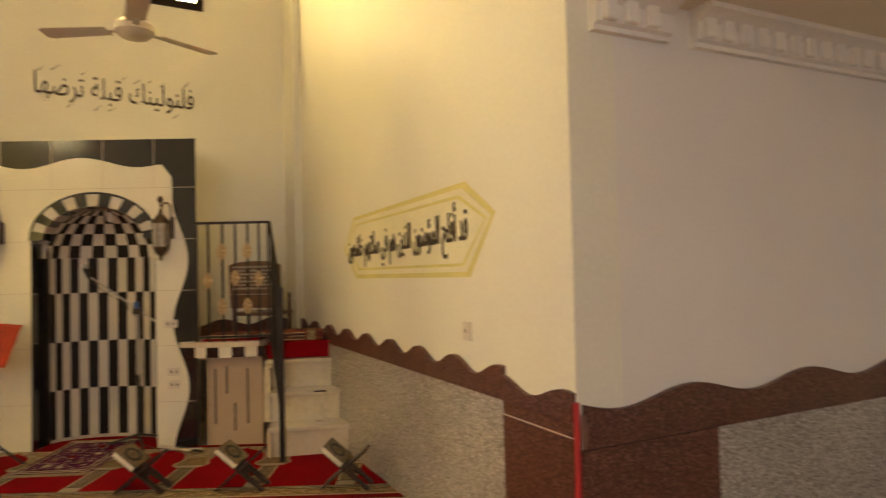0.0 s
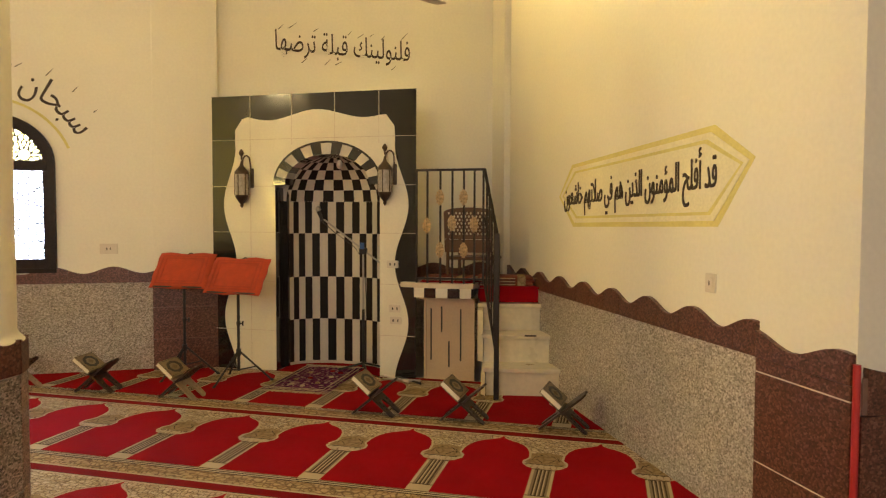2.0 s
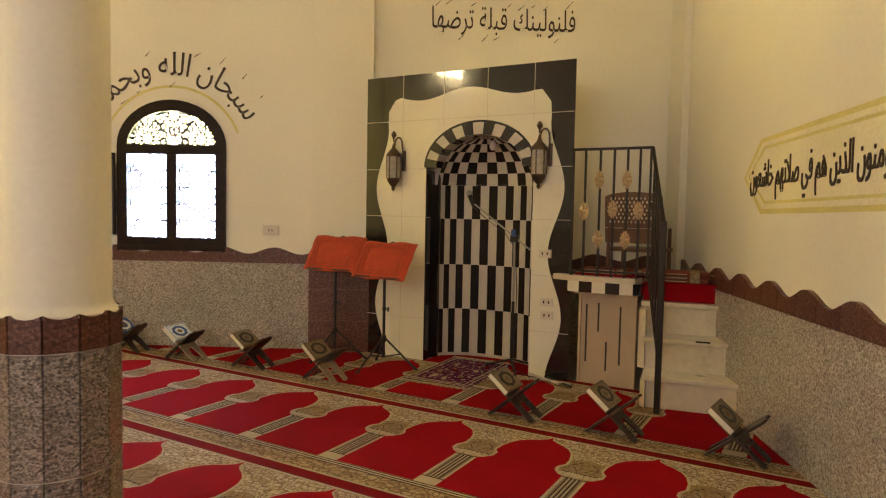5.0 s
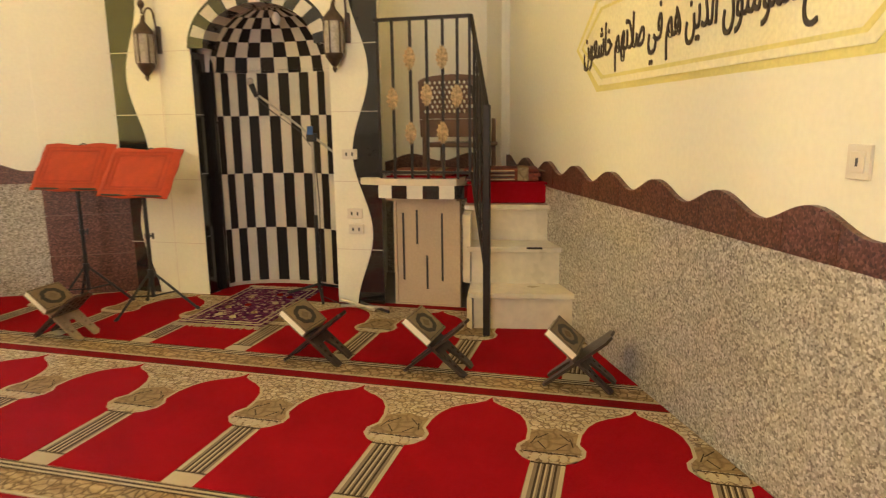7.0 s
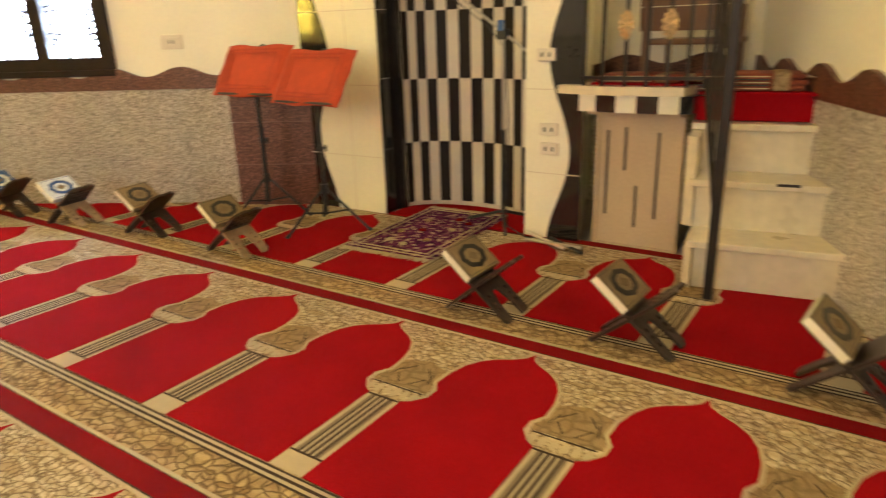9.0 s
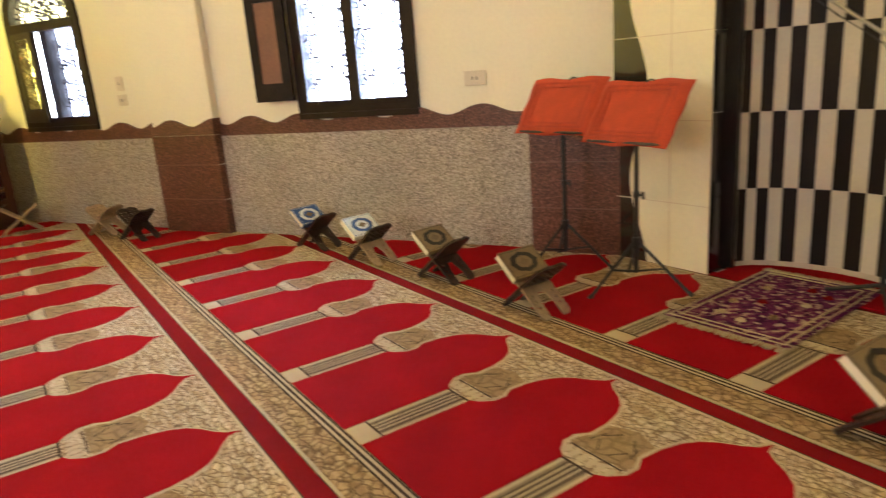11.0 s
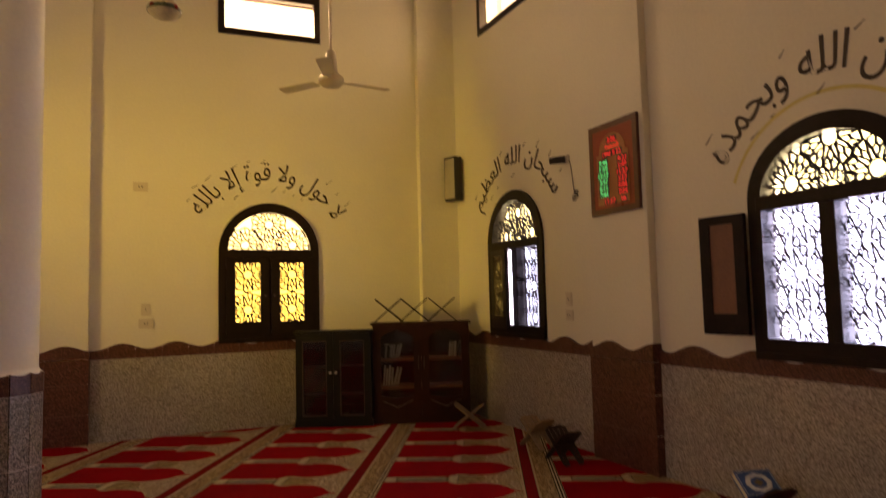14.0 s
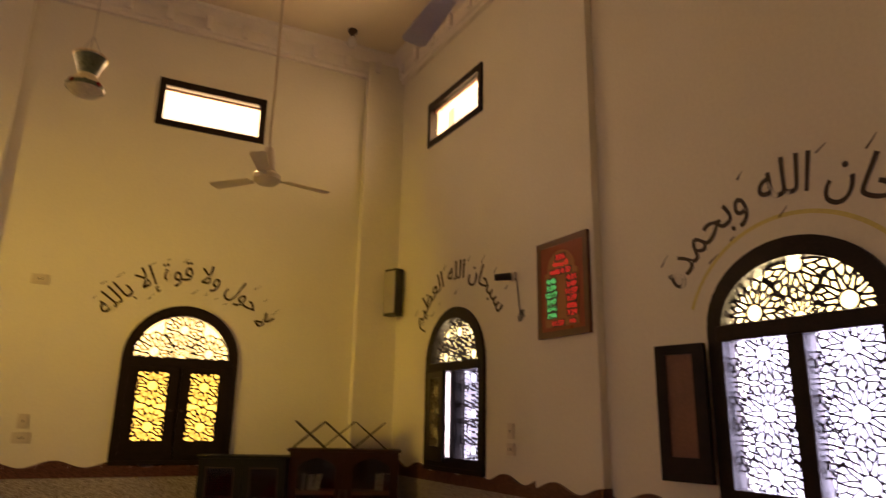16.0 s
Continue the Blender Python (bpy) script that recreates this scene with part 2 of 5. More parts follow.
CABWOOD = mat("dark_red_cabinet_wood", (0.034, 0.011, 0.007), 0.5, var=0.35, scale=7, fine=90, bump=0.1, coat=0.05)
BLACKWOOD = mat("black_cabinet_wood", (0.012, 0.011, 0.010), 0.5, var=0.3, scale=7, fine=90, bump=0.1)
for wood in (DARKWOOD, CABWOOD, BLACKWOOD):
    wood.node_tree.nodes["Principled BSDF"].inputs["Specular IOR Level"].default_value = 0.15
SHELFWOOD = mat("shelf_wood", (0.22, 0.09, 0.045), 0.5, var=0.25, scale=9)
SHUTTERIN = mat("brown_shutter_panel", (0.20, 0.09, 0.05), 0.5, var=0.2, scale=6)
IRON = mat("black_iron", (0.022, 0.016, 0.012), 0.45, metal=0.5, var=0.3)
BLACKPL = mat("black_plastic", (0.015, 0.015, 0.016), 0.45, var=0.2)
GOLD = mat("gold_leaf_metal", (0.72, 0.56, 0.34), 0.35, metal=0.45, var=0.35, scale=60)
CHROME = mat("polished_chrome", (0.80, 0.81, 0.84), 0.30, metal=0.75, var=0.05)
GREYMET = mat("grey_metal", (0.45, 0.43, 0.40), 0.4, metal=0.8, var=0.1)
BRONZE = mat("aged_bronze", (0.10, 0.07, 0.05), 0.4, metal=0.7, var=0.3, scale=20)
FROST = mat("frosted_engraved_glass", (0.42, 0.38, 0.32), 0.35, var=0.35, scale=30, fine=90)
FANPAINT = mat("fan_cream_enamel", (0.62, 0.54, 0.42), 0.35, var=0.06)
REDCLOTH = mat("orange_red_cloth", (0.44, 0.055, 0.018), 0.85, var=0.25, scale=14, fine=160, bump=0.25)
RUSTCLOTH = mat("rust_red_cloth_edge", (0.38, 0.045, 0.018), 0.85, var=0.25, scale=14, fine=160, bump=0.25)
PLANKPAINT = mat("beige_painted_board", (0.50, 0.38, 0.25), 0.6, var=0.1, scale=4, bump=0.05)
MARBLE = mat("cream_marble", (0.66, 0.58, 0.42), 0.3, var=0.12, scale=3, fine=20, coat=0.2)
REHALWOOD = mat("dark_carved_wood", (0.035, 0.020, 0.013), 0.4, var=0.35, scale=14, bump=0.15)
PALEWOOD = mat("pale_carved_wood", (0.33, 0.24, 0.15), 0.5, var=0.25, scale=12)
BOOKTAN = mat("olive_tan_book_cover", (0.24, 0.18, 0.095), 0.4, var=0.15, scale=20, spread=0.1)
BOOKDARK = mat("dark_cover_ornament", (0.022, 0.020, 0.018), 0.4, var=0.3)
BOOKBLUE = mat("blue_book_cover", (0.03, 0.10, 0.33), 0.35, var=0.3, scale=18)
BOOKWHITE = mat("pale_blue_book_cover", (0.80, 0.86, 0.90), 0.14, var=0.08, scale=16)
PAGES = mat("book_page_edges", (0.74, 0.68, 0.55), 0.8, var=0.1, fine=200)
PLASTICW = mat("white_switch_plastic", (0.66, 0.60, 0.50), 0.35, var=0.03)
PLASTICBR = mat("brown_chair_plastic", (0.13, 0.065, 0.035), 0.45, var=0.12)
INK = mat("brown_black_wall_paint", (0.045, 0.028, 0.016), 0.55, var=0.25, scale=18)
LIME = mat("yellow_green_spray_paint", (0.70, 0.63, 0.22), 0.6, var=0.14, scale=5)
SIGNFILL = mat("pale_yellow_panel_paint", (0.80, 0.75, 0.52), 0.6, var=0.12, scale=3)
RED = mat("red_carpet_pile", (0.30, 0.004, 0.008), 0.95, var=0.22, scale=3.5, fine=260, bump=0.45)
DEEPRED = mat("dark_red_carpet_border", (0.20, 0.006, 0.008), 0.95, var=0.2, scale=6, fine=260, bump=0.3)
TAN = scroll("tan_scrollwork_carpet", (0.50, 0.38, 0.21), (0.13, 0.085, 0.045), 26, (0.28, 0.185, 0.09))
FAN = scroll("beige_vine_carpet", (0.62, 0.53, 0.37), (0.15, 0.10, 0.06), 36, (0.38, 0.28, 0.16))
IVORY = mat("ivory_carpet_pile", (0.50, 0.42, 0.28), 0.95, var=0.15, fine=260, bump=0.3)
CARPETBLACK = mat("dark_brown_carpet_line", (0.06, 0.042, 0.03), 0.95, var=0.2, fine=260)
BELL = scroll("plain_tan_carpet", (0.34, 0.25, 0.135), (0.22, 0.155, 0.08), 16, (0.30, 0.215, 0.115))
GREYPILE = mat("grey_brown_carpet_pile", (0.235, 0.185, 0.125), 0.95, var=0.2, fine=260, bump=0.3)
RUGPURPLE = speckle("purple_floral_rug", [(0.05, 0.008, 0.045), (0.09, 0.014, 0.075), (0.12, 0.02, 0.08), (0.16, 0.04, 0.10), (0.42, 0.32, 0.26)], 42, 0.95, 0.2, 0.35)
for pile in (RED, DEEPRED, TAN, FAN, IVORY, CARPETBLACK, BELL, GREYPILE, RUGPURPLE):
    pile.node_tree.nodes["Principled BSDF"].inputs["Specular IOR Level"].default_value = 0.06
RUGROLL = mat("red_brown_folded_rug", (0.20, 0.045, 0.022), 0.95, var=0.4, scale=12, bump=0.3)
CLEAR = tinted_glass("smoky_cabinet_glass", (0.80, 0.80, 0.80), 0.07)
PALEAMBER = tinted_glass("pale_yellow_window_glass", (1.0, 0.92, 0.58), 0.04)
MILK = tinted_glass("white_window_glass", (0.92, 0.95, 1.0), 0.04)
AMBER = tinted_glass("yellow_window_glass", (1.0, 0.86, 0.33), 0.04)
LEDRED = glow("red_led_digits", (1.0, 0.03, 0.02), 3.0)
LEDGREEN = glow("green_led_digits", (0.02, 1.0, 0.22), 3.0)
GLOWSUN = glow("sunlit_outside", (1.0, 0.96, 0.84), 10.0)
GLOWDAY = glow("bright_daylight_outside", (0.80, 0.91, 1.0), 15.0)
GLOWHIGH = glow("bright_sky_outside", (1.0, 0.96, 0.84), 8.0)
CLOCKRED = mat("red_clock_face", (0.30, 0.035, 0.012), 0.3, var=0.15)
CLOCKWOOD = mat("red_brown_clock_frame", (0.12, 0.035, 0.018), 0.35, var=0.25, scale=9)
CLOCKTAN = mat("copper_clock_panel", (0.42, 0.15, 0.05), 0.3, var=0.15)
CERAMIC = mat("white_painted_ceramic", (0.62, 0.55, 0.38), 0.3, var=0.2, scale=30)
GREENGL = mat("green_ornament_band", (0.10, 0.12, 0.07), 0.3, var=0.6, scale=45)
BULB = mat("white_lamp_bulb", (0.80, 0.78, 0.72), 0.25, var=0.02)

# ---------------------------------------------------------------- mesh helpers


def mesh_of(bm, name, mats):
    me = bpy.data.meshes.new(name)
    bm.to_mesh(me)
    bm.free()
    for m in mats if isinstance(mats, (list, tuple)) else [mats]:
        me.materials.append(m)
    return me


def smooth(me, angle=40):
    me.shade_smooth()
    me.set_sharp_from_angle(angle=radians(angle))
    return me


def part(name, bm, material, parent=None, label="", m=None, soft=False):
    """Links a bmesh (or a ready mesh) as one mesh object under a thing or a part."""
    me = bm if isinstance(bm, bpy.types.Mesh) else mesh_of(bm, name, material)
    if soft:
        smooth(me)
    ob = new(name, me)
    if parent is not None:
        ob.parent = parent
    if m is not None:
        ob.matrix_basis = m
    return tagged(ob, label)


def thing(name, m, label, category, group="", kind=""):
    ob = new(name)
    ob.empty_display_size = 0.05
    ob.matrix_basis = m
    return tagged(ob, label, category, group, kind)


def box(bm, x0, x1, y0, y1, z0, z1, bevel=0.0, m=None, mi=0):
    vs = [bm.verts.new(p) for p in ((x0, y0, z0), (x1, y0, z0), (x1, y1, z0), (x0, y1, z0), (x0, y0, z1), (x1, y0, z1), (x1, y1, z1), (x0, y1, z1))]
    fs = [bm.faces.new([vs[i] for i in f]) for f in ((3, 2, 1, 0), (4, 5, 6, 7), (0, 1, 5, 4), (1, 2, 6, 5), (2, 3, 7, 6), (3, 0, 4, 7))]
    for f in fs:
        f.material_index = mi
    if bevel:
        es = list({e for f in fs for e in f.edges})
        r = bmesh.ops.bevel(bm, geom=es, offset=bevel, segments=2, profile=0.5, affect="EDGES")
        vs = list({v for f in r["faces"] for v in f.verts} | {v for v in vs if v.is_valid})
        for f in r["faces"]:
            f.material_index = mi
    if m is not None:
        bmesh.ops.transform(bm, matrix=m, verts=[v for v in vs if v.is_valid])
    return vs


def boxed(x0, x1, y0, y1, z0, z1, bevel=0.0, m=None):
    bm = bmesh.new()
    box(bm, x0, x1, y0, y1, z0, z1, bevel, m)
    return bm


def rod(bm, a, b, r, r2=None, n=10, mi=0):
    a, b = Vector(a), Vector(b)
    d = b - a
    q = d.to_track_quat("Z", "Y").to_matrix().to_4x4()
    rings = []
    for p, rad in ((a, r), (b, r if r2 is None else r2)):
        rings.append([bm.verts.new(p + q.to_3x3() @ Vector((rad * math.cos(k * math.tau / n), rad * math.sin(k * math.tau / n), 0))) for k in range(n)])
    for k in range(n):
        bm.faces.new((rings[0][k], rings[0][(k + 1) % n], rings[1][(k + 1) % n], rings[1][k])).material_index = mi
    bm.faces.new(rings[0][::-1]).material_index = mi
    bm.faces.new(rings[1]).material_index = mi


def rodded(a, b, r, r2=None, n=10):
    bm = bmesh.new()
    rod(bm, a, b, r, r2, n)
    return bm


def tube(pts, r, n=7):
    """One bent bar through the points."""
    bm = bmesh.new()
    pts = [Vector(p) for p in pts]
    rings = []
    for k, p in enumerate(pts):
        d = (pts[min(k + 1, len(pts) - 1)] - pts[max(k - 1, 0)]).normalized()
        q = d.to_track_quat("Z", "Y").to_matrix()
        rings.append([bm.verts.new(p + q @ Vector((r * math.cos(a * math.tau / n), r * math.sin(a * math.tau / n), 0))) for a in range(n)])
    for a, b in zip(rings, rings[1:]):
        off = min(range(n), key=lambda o: (a[0].co - b[o].co).length)
        for k in range(n):
            bm.faces.new((a[k], a[(k + 1) % n], b[(k + 1 + off) % n], b[(k + off) % n]))
    bm.faces.new(rings[0][::-1])
    bm.faces.new(rings[-1])
    bmesh.ops.recalc_face_normals(bm, faces=bm.faces)
    return bm


def lathe(prof, n=24, cap=True, scale=(1, 1)):
    """Turned body from (radius, height) pairs."""
    bm = bmesh.new()
    rings = [[bm.verts.new((r * scale[0] * math.cos(k * math.tau / n), r * scale[1] * math.sin(k * math.tau / n), z)) for k in range(n)] for r, z in prof]
    for a, b in zip(rings, rings[1:]):
        for k in range(n):
            bm.faces.new((a[k], a[(k + 1) % n], b[(k + 1) % n], b[k]))
    if cap:
        bm.faces.new(rings[0][::-1])
        bm.faces.new(rings[-1])
    return bm


def plate(outline, holes, depth, front=0.0):
    """A plate in the x-z plane, front at y = front, going back by depth, with holes through it."""
    bm = bmesh.new()
    edges = []
    for loop in (outline, *holes):
        vs = [bm.verts.new((x, front, z)) for x, z in loop]
        edges += [bm.edges.new((vs[k], vs[(k + 1) % len(vs)])) for k in range(len(vs))]
    bmesh.ops.triangle_fill(bm, use_beauty=True, use_dissolve=False, edges=edges)
    bmesh.ops.recalc_face_normals(bm, faces=bm.faces)
    r = bmesh.ops.extrude_face_region(bm, geom=bm.faces[:])
    bmesh.ops.translate(bm, vec=(0, depth, 0), verts=[v for v in r["geom"] if isinstance(v, bmesh.types.BMVert)])
    bmesh.ops.recalc_face_normals(bm, faces=bm.faces)
    return bm


def slab(outline, z0, z1):
    """A flat piece from an outline in the x-y plane."""
    bm = bmesh.new()
    lo = [bm.verts.new((x, y, z0)) for x, y in outline]
    hi = [bm.verts.new((x, y, z1)) for x, y in outline]
    n = len(outline)
    top = bm.faces.new(hi)
    bot = bm.faces.new(lo[::-1])
    for k in range(n):
        bm.faces.new((lo[k], lo[(k + 1) % n], hi[(k + 1) % n], hi[k]))
    bmesh.ops.triangulate(bm, faces=[top, bot])
    bmesh.ops.recalc_face_normals(bm, faces=bm.faces)
    return bm


def rect(x0, x1, z0, z1):
    return [(x0, z0), (x1, z0), (x1, z1), (x0, z1)]


def arch(xc, w, z0, spring, rise=None, n=20):
    """Outline of an arched opening."""
    r = w / 2
    h = r if rise is None else rise
    return [(xc - r, z0), (xc + r, z0)] + [(xc + r * math.cos(math.pi * k / n), spring + h * math.sin(math.pi * k / n)) for k in range(n + 1)]


# frames of the niche, the pulpit and the carpet rows
MIH = pose(-0.95, 7.145, 0, 0, 0, -24.5)         # mihrab face
MINB = pose(-1.0, 7.02, 0, 0, 0, -24.5)        # pulpit
CARPET = pose(0, 0, 0, 0, 0, -25.5)            # carpet rows

WIN_W, SILL, SPRING = 1.13, 1.0, 2.0
HZ = (4.57, 5.09)
HZM = (4.22, 4.79)

# ---------------------------------------------------------------- structure


def wall(name, m, outline, holes, depth=0.25, material=None):
    ob = part(name, plate(outline, holes, depth), material or PAINT, None, "", m)
    return tagged(ob, kind="structure")


wall_window = wall("wall_north", WALL_W, rect(XF - 0.1, XR + 0.1, -0.1, ZC), [
    arch(WX["B"], WIN_W - 0.05, SILL, SPRING), arch(WX["C"], 1.04, SILL, SPRING, 0.435),
    rect(HX["B"] - 0.57, HX["B"] + 0.57, *HZ), rect(HX["M"] - 0.55, HX["M"] + 0.55, *HZM), rect(-0.80, 0.95, -0.05, 2.30)])
tagged(part("wall_niche_back", boxed(-1.0, 1.15, 0.252, 0.35, -0.1, 2.5), PAINT, None, "", WALL_W), kind="structure")
wall_far = wall("wall_west", WALL_F, rect(YB - 0.25, YW + 0.25, -0.1, ZC), [
    arch(AY, WIN_W - 0.05, SILL, SPRING), rect(HAY - 0.57, HAY + 0.57, *HZ),
    arch(AY2, WIN_W - 0.05, SILL, SPRING), rect(AY2 - 0.57, AY2 + 0.57, *HZ)])
wall_right = wall("wall_east", WALL_R, rect(-YW - 0.2, -YL, -0.1, ZC), [])
wall_bay = wall("wall_bay", WALL_L, rect(XR + 0.25, 5.6, -0.1, 2.9), [], 0.25, COOLBAYPAINT)
part("wall_end", boxed(XR + 0.002, XR + 0.25, YL - 0.004, YL, 0, ZC), COOLBAYPAINT, wall_bay)
wall("wall_above_bay", WALL_R, rect(-YL, -YB, 2.68, ZC), [])
wall("wall_bay_side", pose(5.6, 0, 0, 0, 0, -90), rect(-YL - 0.25, -YB + 0.25, -0.1, 2.9), [], 0.25, COOLBAYPAINT)
# the openings in both south walls are unseen, cut for the added lamps
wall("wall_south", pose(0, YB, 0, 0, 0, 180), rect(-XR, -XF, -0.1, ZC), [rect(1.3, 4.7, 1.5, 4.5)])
wall("wall_bay_south", pose(0, YB, 0, 0, 0, 180), rect(-5.85, -XR, -0.1, 2.9), [rect(-5.2, -3.6, 0.02, 2.2)], 0.25, COOLBAYPAINT)
tagged(part("floor", boxed(XF - 0.25, 5.85, YB - 0.25, YW + 0.25, -0.2, 0.0), mat("cement_floor_tile", (0.35, 0.30, 0.25), 0.5)), kind="structure")
tagged(part("ceiling", boxed(XF - 0.25, XR + 0.25, YB - 0.25, YW + 0.25, ZC, ZC + 0.2), CEIL), kind="structure")
tagged(part("ceiling_bay", boxed(XR + 0.25, 5.85, YB - 0.25, YL + 0.25, 2.68, 2.85), CEIL), kind="structure")
tagged(part("ground", boxed(-60, 60, -60, 60, -0.4, -0.25), mat("street_ground", (0.25, 0.22, 0.18), 0.9)), kind="structure")


def pilaster(m, x0, x1, proud, z0, name="pilaster"):
    ob = part(name, boxed(x0, x1, -proud, 0, z0, ZC, 0.006), PAINT, None, "", m)
    return tagged(ob, kind="structure")


pilaster(WALL_W, -5.19, -4.43, 0.075, 0.0)
pilaster(WALL_W, -1.575, -0.975, 0.075, 0.0)
pilaster(WALL_F, 2.20, 2.70, 0.075, 0.0)
pilaster(WALL_F, 6.39, 6.92, 0.11, 0.0)
pilaster(WALL_R, -7.42, -6.95, 0.07, 0.0)

PER = 0.53


def wave_z(u, u0, per=PER, mid=0.985, amp=0.033):
    return mid + amp * math.cos(math.tau * (u - u0) / per)


def band_tile(u0, phase, w, base, per, mid, amp, thick=0.027):
    n = 8
    pts = [(-w / 2, base), (w / 2, base)]
    pts += [(w / 2 - w * k / n, wave_z(u0 + w / 2 - w * k / n, phase, per, mid, amp)) for k in range(n + 1)]
    return plate(pts, [], thick, -thick)


def wainscot(m, x0, x1, phase, base=0.862, per=PER, mid=0.985, amp=0.033, stone_from=None):
    """Pebble panel with a row of wavy-topped granite tiles on it."""
    p = tagged(part("baseboard", plate(rect(stone_from or x0, x1, 0, base), [], 0.02, -0.02), PEBBLE, None, "", m), kind="structure")
    w = per / 2
    part("joint_filler", boxed(x0, x1, -0.024, -0.0205, base + 0.002, mid - amp - 0.004), DARKGROUT, p)
    k0, k1 = math.ceil((x0 - phase) / w - 0.499), math.floor((x1 - phase) / w + 0.499)
    shared = {}
    for k in range(k0, k1 + 1):
        a, b = max(x0, phase + (k - 0.5) * w), min(x1, phase + (k + 0.5) * w)
        if b - a < 0.03:
            continue
        key = k % 2 if b - a > w - 0.001 else ("cut", k)
        if key not in shared:
            shared[key] = mesh_of(band_tile((a + b) / 2, phase, b - a - 0.004, base, per, mid, amp), "tile", GRANITE)
        part("tile", shared[key], None, p, "", pose((a + b) / 2, 0, 0))
    return p


wainscot(WALL_W, XF + 0.02, -5.19, -5.69)
wainscot(WALL_W, -4.43, -1.575, -1.95)
wainscot(WALL_W, 1.0, XR - 0.02, -1.95)
wainscot(WALL_F, YB, 2.20, 3.01)
wainscot(WALL_F, 2.70, 6.39, 3.01)
wainscot(WALL_R, -6.95, -3.03, -3.555, 0.848, 0.485, 0.978, 0.036)
wainscot(WALL_L, XR + 0.004, 5.58, 2.60, 0.735, 0.82, 0.917, 0.034, 2.755)


def brown_panel(m, x0, x1, proud, phase, returns=0.0, rows=(0.31, 0.62, 0.88), mid=0.985, filler=None):
    """Granite tiles round the foot of a pilaster, the top course with a wavy edge."""
    p = None
    zs = [0.0, *rows]
    first = True
    for a, b in zip(zs, zs[1:]):
        bm = boxed(x0 - 0.012 * (returns > 0), x1 + 0.012 * (returns > 0), -proud - 0.02, -proud + returns, a + 0.0035, b - 0.0035, 0.001)
        if first:
            p = tagged(part("baseboard", bm, GRANITE, None, "", m), kind="structure")
            first = False
        else:
            part("tile", bm, GRANITE, p)
    part("joint_filler", boxed(x0 + 0.003, x1 - 0.003, -proud - 0.0185, -proud - 0.004, 0.0, zs[-1] - 0.004), filler or DARKGROUT, p)
    n = max(4, int((x1 - x0) / 0.04))
    xs = [x0 - 0.012 + (x1 - x0 + 0.024) * k / n for k in range(n + 1)] if returns else [x0 + (x1 - x0) * k / n for k in range(n + 1)]
    pts = [(xs[0], zs[-1]), (xs[-1], zs[-1])] + [(x, wave_z(x, phase, PER, mid)) for x in xs[::-1]]
    part("tile", plate(pts, [], 0.024 + returns, -proud - 0.024), GRANITE, p)
    return p


brown_panel(WALL_W, -5.19, -4.43, 0.075, -4.94, 0.07)
brown_panel(WALL_W, -1.575, -0.975, 0.075, -1.95 + PER, 0.07)
brown_panel(WALL_F, 2.20, 2.70, 0.075, 2.48, 0.07)
brown_panel(WALL_F, 6.39, 6.92, 0.11, 6.6, 0.1)
brown_panel(WALL_R, -3.03, -YL - 0.006, 0.0, -2.54, 0.0, (0.36, 0.78, 0.845), 0.94, GROUT)
bay_tile = tagged(part("baseboard", boxed(XR + 0.004, 2.75, -0.026, 0, 0.002, 0.36, 0.002), GRANITE, None, "", WALL_L), kind="structure")
part("tile", boxed(XR + 0.004, 2.75, -0.026, 0, 0.364, 0.731, 0.002), GRANITE, bay_tile)
bead = bmesh.new()
rod(bead, (XR - 0.012, YL - 0.012, 0), (XR - 0.012, YL - 0.012, 0.93), 0.014)
tagged(part("trim", bead, REDEDGE, None, "red corner bead of the granite tiles"), kind="structure")


def cornice(m, x0, x1, z0, z1, out, material, pitch=0.16):
    """Stepped plaster moulding with a row of raised leaves."""
    bm = bmesh.new()
    h = z1 - z0
    prof = [(0, 0), (-out * 0.25, 0), (-out * 0.25, h * 0.12), (-out * 0.4, h * 0.18), (-out * 0.42, h * 0.62), (-out * 0.75, h * 0.78), (-out, h * 0.86), (-out, h), (0, h)]
    rings = [[bm.verts.new((x, y, z0 + z)) for y, z in prof] for x in (x0, x1)]
    n = len(prof)
    for k in range(n):
        bm.faces.new((rings[0][k], rings[0][(k + 1) % n], rings[1][(k + 1) % n], rings[1][k]))
    bm.faces.new(rings[0])
    bm.faces.new(rings[1][::-1])
    bmesh.ops.recalc_face_normals(bm, faces=bm.faces)
    ob = tagged(part("trim", bm, material, None, "white plaster cornice with raised leaf ornament", m), kind="structure")
    leaf = bmesh.new()
    box(leaf, -0.035, 0.035, -out * 0.62, -out * 0.3, h * 0.2, h * 0.74, 0.012)
    me = mesh_of(leaf, "ornament", material)
    k = x0 + pitch / 2
    while k < x1 - 0.04:
        part("ornament", me, None, ob, "", pose(k, 0, z0))
        k += pitch
    return ob


cornice(WALL_W, XF, XR, 5.72, ZC, 0.22, PLASTER, 0.42)
cornice(WALL_F, YB, 6.9, 5.72, ZC, 0.22, PLASTER, 0.42)
cornice(WALL_L, 2.08, 2.51, 2.50, 2.68, 0.14, PLASTER, 0.12)
cornice(WALL_L, 2.67, 5.5, 2.50, 2.68, 0.14, PLASTER, 0.12)

